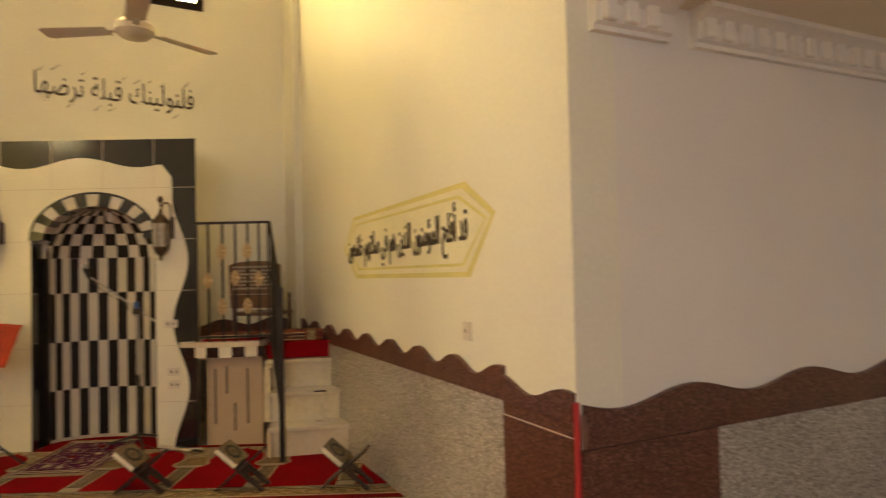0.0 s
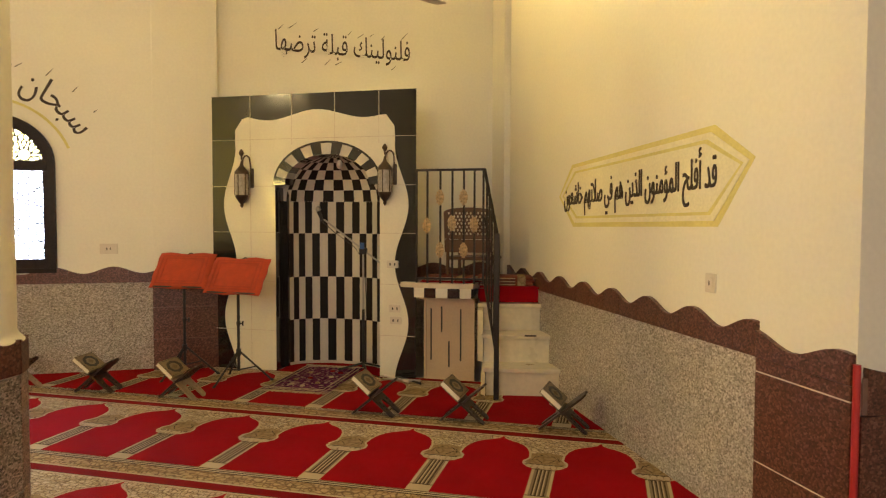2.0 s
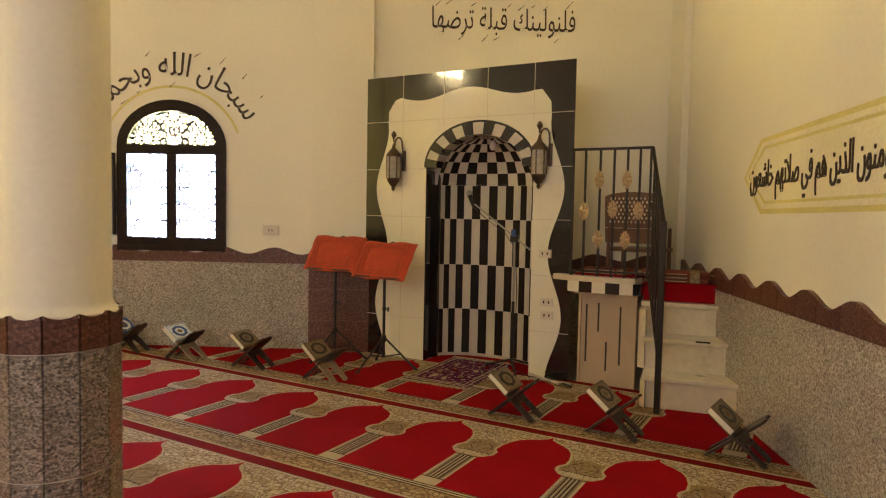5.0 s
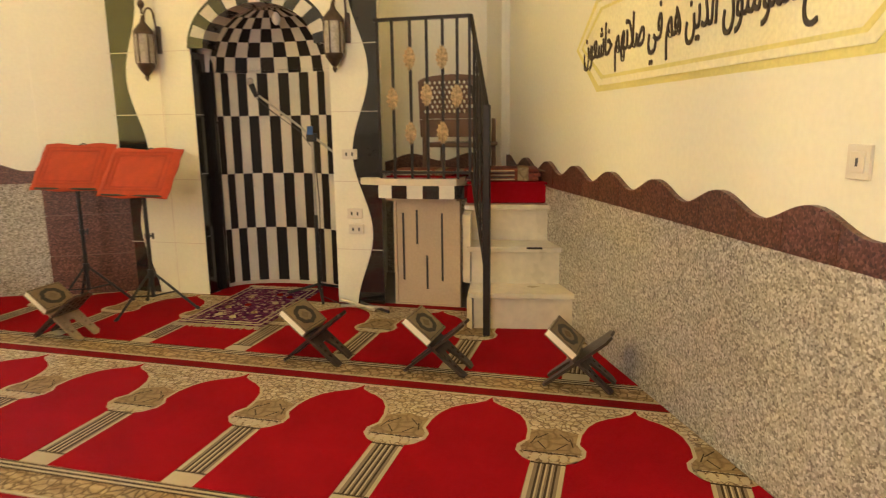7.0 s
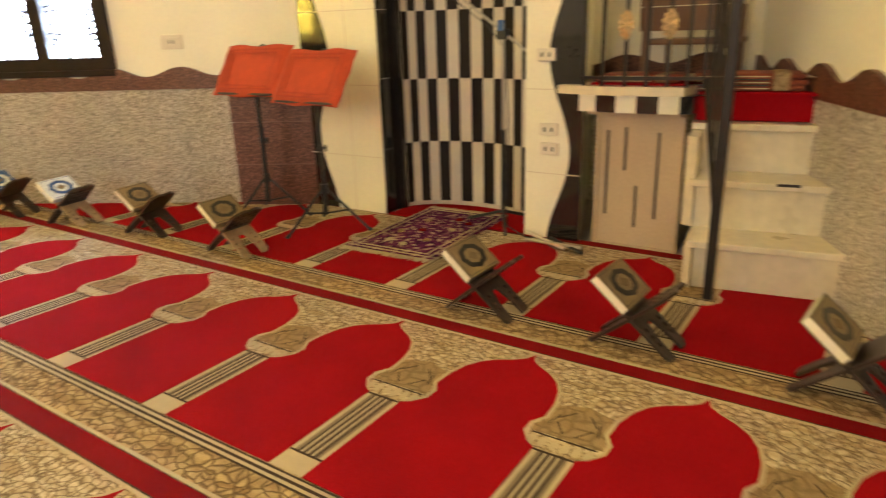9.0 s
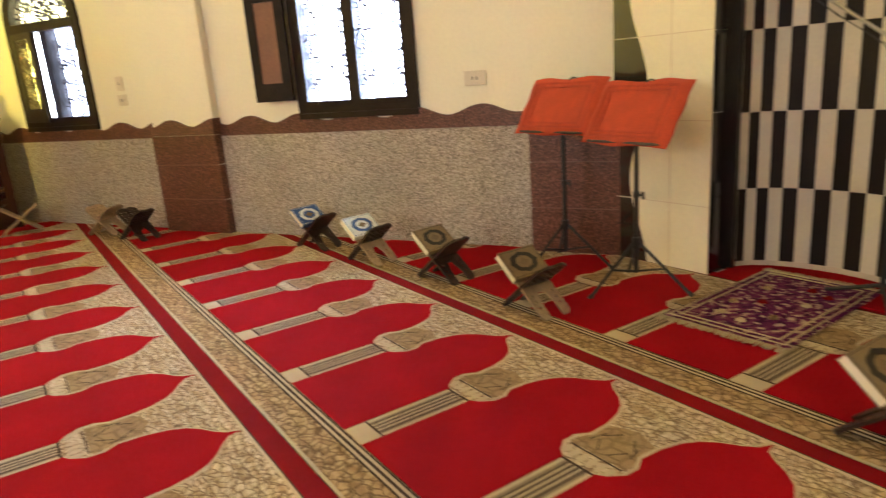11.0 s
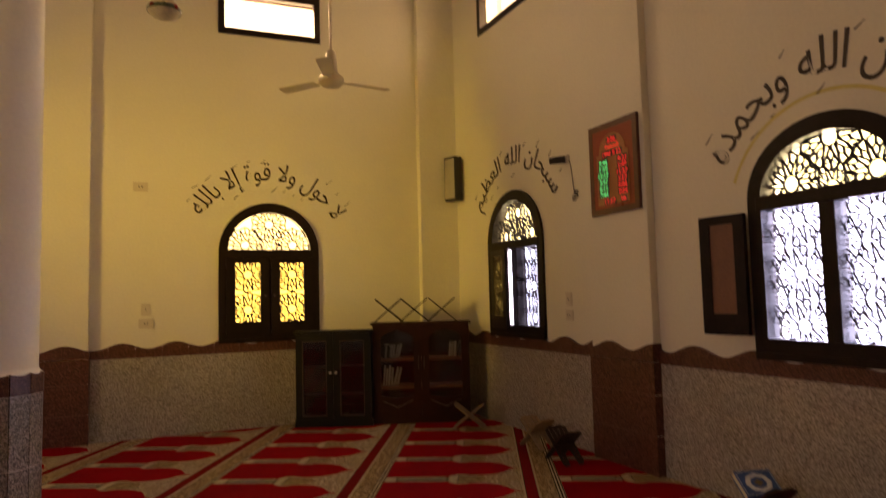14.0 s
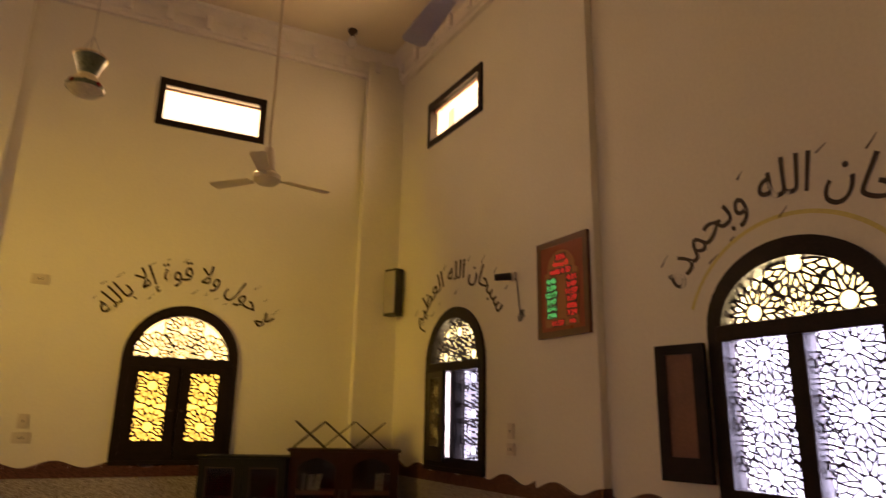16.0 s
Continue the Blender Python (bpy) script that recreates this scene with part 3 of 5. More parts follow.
# ---------------------------------------------------------------- windows


def clip_seg(a, b, inside, n=14):
    """Pieces of a segment that lie inside a shape."""
    pts = [(a[0] + (b[0] - a[0]) * k / n, a[1] + (b[1] - a[1]) * k / n) for k in range(n + 1)]
    run, out = None, []
    for p, q in zip(pts, pts[1:]):
        ok = inside(*p) and inside(*q)
        if ok:
            run = (run[0], q) if run else (p, q)
        elif run:
            out.append(run)
            run = None
    if run:
        out.append(run)
    return out


def rosettes(centres, R, inside, w=0.011, y=0.0, d=0.012, petals=10):
    """Star lattice: a ring, petals and kites round each centre, cut to the panel."""
    segs = []
    for cx, cz in centres:
        P = lambda r, a: (cx + r * R * math.cos(a), cz + r * R * math.sin(a))  # noqa: E731
        st = math.tau / petals
        for k in range(petals):
            a = k * st + math.pi / 2
            segs += [(P(0.30, a), P(0.30, a + st)), (P(0.30, a), P(0.62, a + st * 0.32)), (P(0.30, a), P(0.62, a - st * 0.32)),
                     (P(0.62, a + st * 0.32), P(0.98, a + st * 0.5)), (P(0.62, a - st * 0.32), P(0.98, a - st * 0.5)),
                     (P(0.62, a + st * 0.32), P(0.80, a)), (P(0.62, a - st * 0.32), P(0.80, a)), (P(0.80, a), P(1.12, a)),
                     (P(0.98, a + st * 0.5), P(1.12, a)), (P(0.98, a - st * 0.5), P(1.12, a))]
    bm = bmesh.new()
    for a, b in segs:
        for p, q in clip_seg(a, b, inside):
            v = Vector((q[0] - p[0], q[1] - p[1]))
            if v.length < 1e-4:
                continue
            t = Vector((-v.y, v.x)).normalized() * w / 2
            c = [(p[0] + t.x, p[1] + t.y), (p[0] - t.x, p[1] - t.y), (q[0] - t.x, q[1] - t.y), (q[0] + t.x, q[1] + t.y)]
            f = [bm.verts.new((x, y, z)) for x, z in c]
            g = [bm.verts.new((x, y + d, z)) for x, z in c]
            bm.faces.new(f)
            bm.faces.new(g[::-1])
            for k in range(4):
                bm.faces.new((f[k], g[k], g[(k + 1) % 4], f[(k + 1) % 4]))
    return bm


def leaf_panel(parent, hinge_x, width, z0, z1, angle, side, glass, label, inner=None):
    """A casement hinged at hinge_x; angle 0 is shut; side +1 reaches right of its hinge."""
    m = pose(hinge_x, -0.045, 0, 0, 0, -angle * side)
    x0, x1 = (0.004, width) if side > 0 else (-width, -0.004)
    st = 0.10 if angle < 100 else 0.075
    leaf = part("casement", plate(rect(x0, x1, z0, z1), [rect(x0 + st, x1 - st, z0 + 0.14, z1 - 0.06)], 0.04, 0), DARKWOOD, parent, label, m)
    if inner is None:
        part("pane", boxed(x0 + st - 0.004, x1 - st + 0.004, 0.030, 0.034, z0 + 0.136, z1 - 0.056), glass, leaf)
        xc = (x0 + x1) / 2
        ins = lambda x, z: x0 + st - 0.002 <= x <= x1 - st + 0.002 and z0 + 0.138 <= z <= z1 - 0.058  # noqa: E731
        zc = (z0 + 0.14 + z1 - 0.06) / 2
        part("lattice", rosettes([(xc, zc - 0.2), (xc, zc + 0.2)], 0.185, ins, 0.016 if angle < 5 else 0.006, 0.012), DARKWOOD, leaf)
    else:
        part("panel", boxed(x0 + st - 0.004, x1 - st + 0.004, 0.012, 0.030, z0 + 0.136, z1 - 0.056), inner, leaf)
    kb = bmesh.new()
    kx = x1 - 0.04 if side > 0 else x0 + 0.04
    rod(kb, (kx, 0, (z0 + z1) / 2), (kx, -0.03, (z0 + z1) / 2), 0.012)
    part("knob", kb, BRONZE, leaf)
    return leaf


def arched_window(name, wall_m, xc, leaves, panes, label, wide=WIN_W, rise=WIN_W / 2):
    w = thing(name, wall_m @ pose(xc, 0, 0), label, "window", kind="structure")
    r = wide / 2
    part("window_frame", plate(arch(0, wide, SILL - 0.03, SPRING, rise), [arch(0, wide - 0.20, SILL + 0.10, SPRING, rise - 0.11)], 0.12, -0.03), DARKWOOD, w)
    part("transom", boxed(-r + 0.06, r - 0.06, -0.034, 0.10, 1.925, 2.02, 0.008), DARKWOOD, w)
    part("mullion", boxed(-0.05, 0.05, -0.026, 0.10, SILL + 0.08, 1.93, 0.006), DARKWOOD, w)
    part("window_sill", boxed(-r, r, -0.036, 0.02, SILL - 0.034, SILL + 0.012, 0.006), DARKWOOD, w)
    ri = r - 0.10
    part("pane", plate([(-ri, 2.015), (ri, 2.015)] + [(ri * math.cos(math.pi * k / 16), SPRING + (rise - 0.11) * math.sin(math.pi * k / 16)) for k in range(1, 16)], [], 0.004, 0.06), panes[0], w)
    ins = lambda x, z: z >= 2.015 and (x / ri) ** 2 + ((z - SPRING) / (rise - 0.11)) ** 2 <= 1.0  # noqa: E731
    part("lattice", rosettes([(-0.27, 2.08), (0.27, 2.08), (0.0, 2.32)], 0.185, ins, 0.014, 0.045), DARKWOOD, w)
    part("fan_centre", rosettes([(0.0, 2.02)], 0.14, ins, 0.009, 0.046), DARKWOOD, w)
    for side, glass in zip((-1, 1), panes[1:]):
        x0, x1 = (-r + 0.10, -0.05) if side < 0 else (0.05, r - 0.10)
        if glass is not None:
            part("pane", boxed(x0, x1, 0.075, 0.079, SILL + 0.10, 1.93), glass, w)
            i2 = lambda x, z, x0=x0, x1=x1: x0 <= x <= x1 and SILL + 0.10 <= z <= 1.93  # noqa: E731
            xm = (x0 + x1) / 2
            part("lattice", rosettes([(xm, 1.18), (xm, 1.515), (xm, 1.85), (xm - 0.27, 1.35), (xm + 0.27, 1.35), (xm - 0.27, 1.68), (xm + 0.27, 1.68)], 0.165, i2, 0.009, 0.055), DARKWOOD, w)
    for side, angle, glass, inner in leaves:
        leaf_panel(w, side * -1 * (r - 0.075 + (0.075 if angle > 100 else 0)), 0.335 if angle > 100 else r - 0.085, SILL + (0.12 if angle > 100 else 0.06), 1.925, angle, side, glass, "dark wooden casement", inner)
    return w


window_1 = arched_window("window_1", WALL_F, AY, [(1, 0, AMBER, None), (-1, 0, AMBER, None)], (PALEAMBER, None, None), "dark arched wooden window with yellow star lattice panes")
window_2 = arched_window("window_2", WALL_W, WX["B"], [(1, 10, AMBER, None)], (PALEAMBER, None, MILK), "dark arched window with one casement half open")
window_3 = arched_window("window_3", WALL_W, WX["C"], [(1, 171, MILK, SHUTTERIN)], (PALEAMBER, MILK, MILK), "dark arched window with brown shutters swung open", 1.09, 0.46)


def high_window(name, wall_m, xc, z0, z1, glass):
    w = thing(name, wall_m @ pose(xc, 0, 0), "small high window in a dark wooden frame", "window", kind="structure")
    part("window_frame", plate(rect(-0.59, 0.59, z0 - 0.02, z1 + 0.02), [rect(-0.52, 0.52, z0 + 0.05, z1 - 0.06)], 0.10, -0.02), DARKWOOD, w)
    part("pane", boxed(-0.52, 0.52, 0.06, 0.064, z0 + 0.05, z1 - 0.06), glass, w)
    part("sash_bar", boxed(-0.52, 0.52, 0.03, 0.055, z1 - 0.10, z1 - 0.075), SHELFWOOD, w)
    return w


PALEGLASS = tinted_glass("pale_amber_glass", (1.0, 0.93, 0.74), 0.04)
high_window("window_4", WALL_F, HAY, *HZ, PALEGLASS)
arched_window("window_7", WALL_F, AY2, [(1, 0, AMBER, None), (-1, 0, AMBER, None)], (PALEAMBER, None, None), "dark arched wooden window with yellow star lattice panes")
high_window("window_8", WALL_F, AY2, *HZ, PALEGLASS)
# bright street and sky behind the windows
for nm, m_, w_, z0_, z1_, mt in (("backdrop", WALL_F @ pose(2.8, 0.8, 0), 8.0, 0.0, 3.4, GLOWSUN), ("backdrop", WALL_F @ pose(2.8, 0.8, 0), 8.0, 3.9, 8.0, GLOWHIGH),
                                 ("backdrop", WALL_W @ pose(-4.2, 0.8, 0), 12.0, 0.0, 3.4, GLOWDAY), ("backdrop", WALL_W @ pose(-3.0, 0.8, 0), 14.0, 3.6, 8.0, GLOWHIGH)):
    tagged(part(nm, boxed(-w_ / 2, w_ / 2, 0, 0.05, z0_, z1_), mt, None, "bright daylight outside", m_), kind="structure")
high_window("window_5", WALL_W, HX["B"], *HZ, PALEGLASS)
high_window("window_6", WALL_W, HX["M"], *HZM, PALEGLASS)

# ---------------------------------------------------------------- columns


def column(x, y, r, label):
    c = thing("column", pose(x, y, 0, 0, 0, 8), label, "column")
    part("shaft", lathe([(r + 0.026, 1.005), (r + 0.026, 1.014), (r + 0.012, 1.025), (r + 0.004, 1.036), (r, 1.05), (r, 2.2), (r * 0.985, 4.0), (r * 0.97, ZC)], 40), PAINT, c, "cream painted round shaft", soft=True)
    n = 12
    rb = r + 0.025
    seg = rb * math.tan(math.pi / n)
    stone = mesh_of(boxed(-seg + 0.003, seg - 0.003, -rb, -rb + 0.05, 0, 0.439, 0.003), "stone_tile", COLSTONE)
    brown = mesh_of(plate([(-seg + 0.003, 0.89), (seg - 0.003, 0.89), (seg - 0.003, 1.02), (seg * 0.5, 1.01), (0, 1.006), (-seg * 0.5, 1.01), (-seg + 0.003, 1.02)], [], 0.05, -rb - 0.004), "brown_tile", GRANITE)
    part("core", lathe([(r + 0.021, 0), (r + 0.021, 1.004)], 36), GROUT, c)
    for k in range(n):
        part("stone_tile", stone, None, c, "", pose(0, 0, 0, 0, 0, 360 * k / n))
        part("stone_tile", stone, None, c, "", pose(0, 0, 0.445, 0, 0, 360 * k / n))
        part("brown_tile", brown, None, c, "", pose(0, 0, 0, 0, 0, 360 * k / n))
    return c


column(-1.364, 3.087, 0.183, "cream round column on a tiled granite base")
column(-5.17, 2.54, 0.205, "cream round column on a tiled granite base")

# ---------------------------------------------------------------- mihrab


def ell(xc, zc, a, b, t):
    return (xc + a * math.cos(t), zc + b * math.sin(t))


mih = thing("mihrab", MIH, "prayer niche faced with black and cream wavy tiles", "prayer niche")
NC, SPR = 1.12, 1.812
S0, S1, TOP = -0.12, 1.995, 2.675
hole = arch(NC, 1.06, 0.0, SPR, 0.39)
hole_open = [(NC - 0.53, -0.01), (NC + 0.53, -0.01)] + hole[2:]


def edge_l(z):
    return 0.105 - 0.066 * math.cos(math.tau * (z - 1.62) / 1.1)


def top_z(s):
    return 2.475 + 0.045 * math.cos(math.tau * (s - 1.02) / 0.98)


black_pts = [(S0, 0), (NC - 0.53, 0)] + [ell(NC, SPR, 0.53, 0.39, math.pi - math.pi * k / 20) for k in range(21)] + [(NC + 0.53, 0), (S1, 0), (S1, TOP), (S0, TOP)]
part("black_tile_border", plate(black_pts, [], 0.012, 0.0), BLACKTILE, mih, "glossy black tile border")
zs = [2.22 * k / 36 for k in range(37)]
left = [(edge_l(z), z) for z in zs]
right = [(1.965 - edge_l(z), z) for z in zs]
tops = [(0.17, 2.345), (0.245, 2.45)] + [(0.31 + 1.34 * k / 24, top_z(0.31 + 1.34 * k / 24)) for k in range(25)] + [(1.71, 2.45), (1.79, 2.345)]
white_pts = left + tops + right[::-1] + [(NC + 0.53, 0)] + [ell(NC, SPR, 0.53, 0.39, math.pi * k / 20) for k in range(21)] + [(NC - 0.53, 0)]
part("cream_tile_field", plate(white_pts, [], 0.006, -0.006), WHITETILE, mih, "cream tiles with a wavy outline")
for z in (0.40, 0.88, 1.355, 1.80, 2.25):
    for a, b in ((S0, NC - 0.53), (NC + 0.53, S1)) if z < SPR else ((S0, S1),):
        if z < SPR or z > 2.2:
            part("joint", boxed(a, b, -0.0075, -0.002, z - 0.0025, z + 0.0025), GROUT, mih)
for s in (0.33, 0.767, 1.204, 1.641):
    part("joint", boxed(s - 0.0025, s + 0.0025, -0.0075, -0.002, 2.19 if 0.59 < s < 1.65 else 0, TOP), GROUT, mih)
JD = 0.17                                      # depth of the jambs
# arch ring of alternating blocks
NV = 15
for k in range(NV):
    a0, a1 = math.pi * k / NV, math.pi * (k + 1) / NV
    pts = [ell(NC, SPR, 0.53, 0.39, a0), ell(NC, SPR, 0.53, 0.39, (a0 + a1) / 2), ell(NC, SPR, 0.53, 0.39, a1), ell(NC, SPR, 0.425, 0.285, a1), ell(NC, SPR, 0.425, 0.285, (a0 + a1) / 2), ell(NC, SPR, 0.425, 0.285, a0)]
    part("arch_block", plate(pts, [], JD, -0.009), GREYTILE if k % 2 else BLACKTILE, mih)
part("arch_edge", plate([ell(NC, SPR, 0.55, 0.41, math.pi * k / 24) for k in range(25)] + [ell(NC, SPR, 0.53, 0.39, math.pi - math.pi * k / 24) for k in range(25)], [], 0.010, -0.010), BLACKTILE, mih)
for side in (-1, 1):
    part("niche_edge", boxed(NC + side * 0.53 - 0.045, NC + side * 0.53 + 0.045, JD - 0.003, JD + 0.03, 0, 1.80), BLACKTILE, mih)
# jambs
for side in (-1, 1):
    for a, b in ((0, 0.45), (0.45, 0.92), (0.92, 1.35), (1.35, 1.79)):
        x = NC + side * 0.53
        part("jamb_tile", boxed(min(x, x + side * 0.03), max(x, x + side * 0.03), 0.002, JD, a + 0.002, b - 0.002, 0.002), BLACKTILE, mih)
# curved back of the niche
NA, ND, NB = 0.50, 0.27, 0.29
rows = [(0.0, 0.04), (0.04, 0.47), (0.47, 0.90), (0.90, 1.34), (1.34, 1.66)]
NS = 18
shell = bmesh.new()
vs = []
for z in (0, 1.66):
    vs.append([shell.verts.new((NC - (NA + 0.012) * math.cos(math.pi * k / NS), JD + (ND + 0.012) * math.sin(math.pi * k / NS), z)) for k in range(NS + 1)])
for k in range(NS):
    shell.faces.new((vs[0][k], vs[0][k + 1], vs[1][k + 1], vs[1][k]))
part("niche_shell", shell, GROUT, mih)
for j, (a, b) in enumerate(rows[1:]):
    for k in range(NS):
        p0, p1 = [Vector((NC - NA * math.cos(math.pi * q / NS), JD + ND * math.sin(math.pi * q / NS), 0)) for q in (k, k + 1)]
        d = p1 - p0
        bm = boxed(0.001, d.length - 0.001, 0, 0.008, a + 0.0015, b - 0.0015)
        part("stripe_tile", bm, NICHEBLACK if (k + j) % 2 else NICHEPALE, mih, "", pose(p0.x, p0.y, 0, 0, 0, math.degrees(math.atan2(d.y, d.x))))
ND2, NR = 14, 6
for j in range(NR):
    for k in range(ND2):
        bm = bmesh.new()
        q = []
        for jj, kk in ((j, k), (j, k + 1), (j + 1, k + 1), (j + 1, k)):
            el, az = (math.pi / 2) * jj / NR, math.pi * kk / ND2
            q.append(bm.verts.new((NC - NA * math.cos(az) * math.cos(el), JD + ND * math.sin(az) * math.cos(el), 1.66 + 0.44 * math.sin(el))))
        bm.faces.new(q if j < NR - 1 else q[:3])
        part("dome_tile", bm, NICHEBLACK if (k + j) % 2 else NICHEPALE, mih)
part("niche_lintel", plate([ell(NC, 1.66, 0.62, 0.60, math.pi * k / 20) for k in range(21)], [[ell(NC, 1.66, 0.50, 0.44, math.pi * k / 20) for k in range(21)]], 0.02, JD - 0.004), GREYTILE, mih)
part("side_return", slab([(S1 - 0.04, 0.0125), (S1, 0.0125), (1.66, 1.03), (1.62, 1.03)], 0, TOP), PAINT, mih)
part("top_slab", slab([(S0 + 0.14, 0.013), (S1 - 0.045, 0.013), (1.60, 0.93)], TOP - 0.05, TOP - 0.004), PAINT, mih)
part("bulb", lathe([(0.012, 0), (0.03, -0.03), (0.032, -0.06), (0.018, -0.085), (0.002, -0.09)], 14), BULB, mih, "small white lamp bulb", pose(1.17, JD + 0.03, 2.06), True)
for s, z in ((1.777, 1.068), (1.80, 0.657), (1.807, 0.546)):
    part("socket", boxed(s - 0.055, s + 0.055, -0.022, -0.004, z - 0.035, z + 0.035, 0.004), PLASTICW, mih, "white wall socket")
    for d in (-0.022, 0.022):
        part("socket_hole", boxed(s + d - 0.006, s + d + 0.006, -0.0235, -0.02, z - 0.012, z + 0.012), BOOKDARK, mih)


def wall_lantern(s, z):
    w = thing("wall_lantern", MIH @ pose(s, -0.006, z), "bronze wall lantern with engraved frosted glass", "wall lamp", "lanterns beside the niche")
    part("backplate", boxed(0.05, 0.085, -0.02, 0, -0.13, 0.06, 0.006), BRONZE, w)
    pts = [Vector((0.065, -0.02, 0.0))] + [Vector((0.03 + 0.04 * math.cos(a), -0.05, 0.12 + 0.06 * math.sin(a))) for a in [k * math.pi / 8 for k in range(9)]] + [Vector((-0.01, -0.06, 0.07))]
    part("arm", tube(pts, 0.008, 8), BRONZE, w, soft=True)
    part("finial", lathe([(0.004, 0.27), (0.018, 0.255), (0.026, 0.235), (0.018, 0.215), (0.008, 0.20), (0.008, 0.17)], 14), BRONZE, w, "", pose(-0.01, -0.07, -0.03), True)
    part("cap", lathe([(0.006, 0.17), (0.02, 0.12), (0.05, 0.085), (0.068, 0.06), (0.068, 0.04)], 16), BRONZE, w, "", pose(-0.01, -0.07, -0.04), True)
    part("glass", lathe([(0.058, 0.04), (0.066, -0.04), (0.058, -0.16)], 16), FROST, w, "engraved frosted glass", pose(-0.01, -0.07, -0.04), True)
    part("base", lathe([(0.062, -0.16), (0.058, -0.185), (0.035, -0.22), (0.014, -0.245), (0.018, -0.26), (0.002, -0.285)], 16), BRONZE, w, "", pose(-0.01, -0.07, -0.04), True)
    for k in range(6):
        part("rib", boxed(-0.004, 0.004, -0.069, -0.062, -0.20, 0.0), BRONZE, w, "", pose(-0.01, -0.07, 0.0, 0, 0, 60 * k))
    return w


wall_lantern(0.285, 1.912)
wall_lantern(1.732, 1.932)

# ---------------------------------------------------------------- minbar (pulpit)
mb = thing("minbar", MINB, "marble stepped pulpit with black and white tiled balcony", "pulpit")
STAIR = pose(2.69, -0.31, 0, 0, 0, 8.5)
for k in range(3):
    y, x0, x1 = 0.23 * k, -0.025 * k, 0.79 - 0.05 * k
    z0, z1 = 0.243 * k, 0.243 * (k + 1)
    part("riser", boxed(x0 + 0.03, x1 - 0.015, y + 0.03, 0.84, z0, z1 - 0.035), MARBLE, mb, "", STAIR)
    part("tread", boxed(x0, x1, y, 0.84, z1 - 0.035, z1, 0.006), MARBLE, mb, "cream marble tread", STAIR)
part("chip", slab([(0.36, -0.0015), (0.46, -0.0015), (0.455, 0.006), (0.40, 0.004)], 0.474, 0.4868), IRON, mb, "broken dark edge of the second tread", STAIR @ pose(0, 0.23, 0))
part("stringer", slab([(-0.012, 0.05), (0.024, 0.0), (0.024, 0.8), (-0.012, 0.8)], 0, 0.205), MARBLE, mb, "", STAIR)
part("stringer", slab([(-0.05, 0.27), (0.0, 0.24), (0.0, 0.8), (-0.05, 0.8)], 0.245, 0.69), MARBLE, mb, "", STAIR)
part("carpet_edge", boxed(-0.04, 0.60, 0.535, 0.562, 0.732, 0.878, 0.008), RED, mb, "red carpet folded over the top step", STAIR)
BAL = pose(-0.04, 0.15, 0)
bal = [(1.90, -0.07), (2.0, -0.10), (2.15, -0.125), (2.30, -0.135), (2.45, -0.125), (2.58, -0.10), (2.62, 0.25), (2.06, 0.25)]
part("balcony_slab", slab(bal, 0.865, 0.91), MARBLE, mb, "cream marble balcony edge", BAL)
edge = [(1.94, -0.055), (2.03, -0.08), (2.13, -0.098), (2.24, -0.108), (2.35, -0.11), (2.46, -0.10), (2.56, -0.08), (2.62, -0.05)]
for k, (p, q) in enumerate(zip(edge, edge[1:])):
    part("edge_tile", slab([p, q, (q[0], q[1] + 0.08), (p[0], p[1] + 0.08)], 0.775, 0.863), BLACKTILE if k % 2 == 0 else WHITETILE, mb, "", BAL)
part("platform", slab([(2.06, -0.02), (2.56, -0.02), (2.58, 0.27), (3.08, 0.27), (3.02, 0.62), (2.06, 0.86)], 0.752, 0.86), PLANKPAINT, mb, "", BAL)
part("platform_carpet", slab([(2.08, -0.05), (2.56, -0.05), (2.62, 0.26), (3.10, 0.26), (3.02, 0.58), (2.10, 0.80)], 0.912, 0.922), RED, mb, "red carpet on the platform", BAL)
part("landing_carpet", boxed(2.6, 3.12, 0.25, 0.6, 0.862, 0.876), RED, mb)
# small door under the balcony
dr = part("door", boxed(2.07, 2.50, 0.20, 0.23, 0.01, 0.75, 0.004), PLANKPAINT, mb, "beige painted panel door with slots")
for s, z0, z1 in ((2.12, 0.18, 0.66), (2.22, 0.44, 0.68), (2.29, 0.12, 0.36), (2.40, 0.18, 0.66)):
    part("slot", boxed(s - 0.007, s + 0.007, 0.197, 0.21, z0, z1), BOOKDARK, dr)
part("door_frame", plate(rect(2.055, 2.53, 0, 0.775), [rect(2.075, 2.495, 0.012, 0.745)], 0.04, 0.185), PLANKPAINT, mb)
# railing
part("top_rail", boxed(2.04, 2.68, -0.115, -0.085, 1.915, 1.935), IRON, mb, "", BAL)
part("bottom_rail", boxed(2.04, 2.68, -0.11, -0.09, 0.945, 0.96), IRON, mb, "", BAL)
for s in (2.06, 2.16, 2.28, 2.39, 2.495, 2.59, 2.67):
    part("baluster", boxed(s - 0.008, s + 0.008, -0.108, -0.092, 0.91, 1.92), IRON, mb, "", BAL)
leaf = bmesh.new()
rim = []
for k in range(28):
    a = k * math.tau / 28
    f = 1.0 if k % 2 == 0 else 0.84
    rim.append(leaf.verts.new((0.042 * f * math.sin(a) * abs(math.sin(a)) ** 0.5, -0.001 if k % 2 else -0.014, 0.08 * f * math.cos(a))))
mid_, bck = leaf.verts.new((0, -0.016, 0)), leaf.verts.new((0, 0.002, 0))
for k in range(28):
    leaf.faces.new((mid_, rim[k], rim[(k + 1) % 28]))
    leaf.faces.new((bck, rim[(k + 1) % 28], rim[k]))
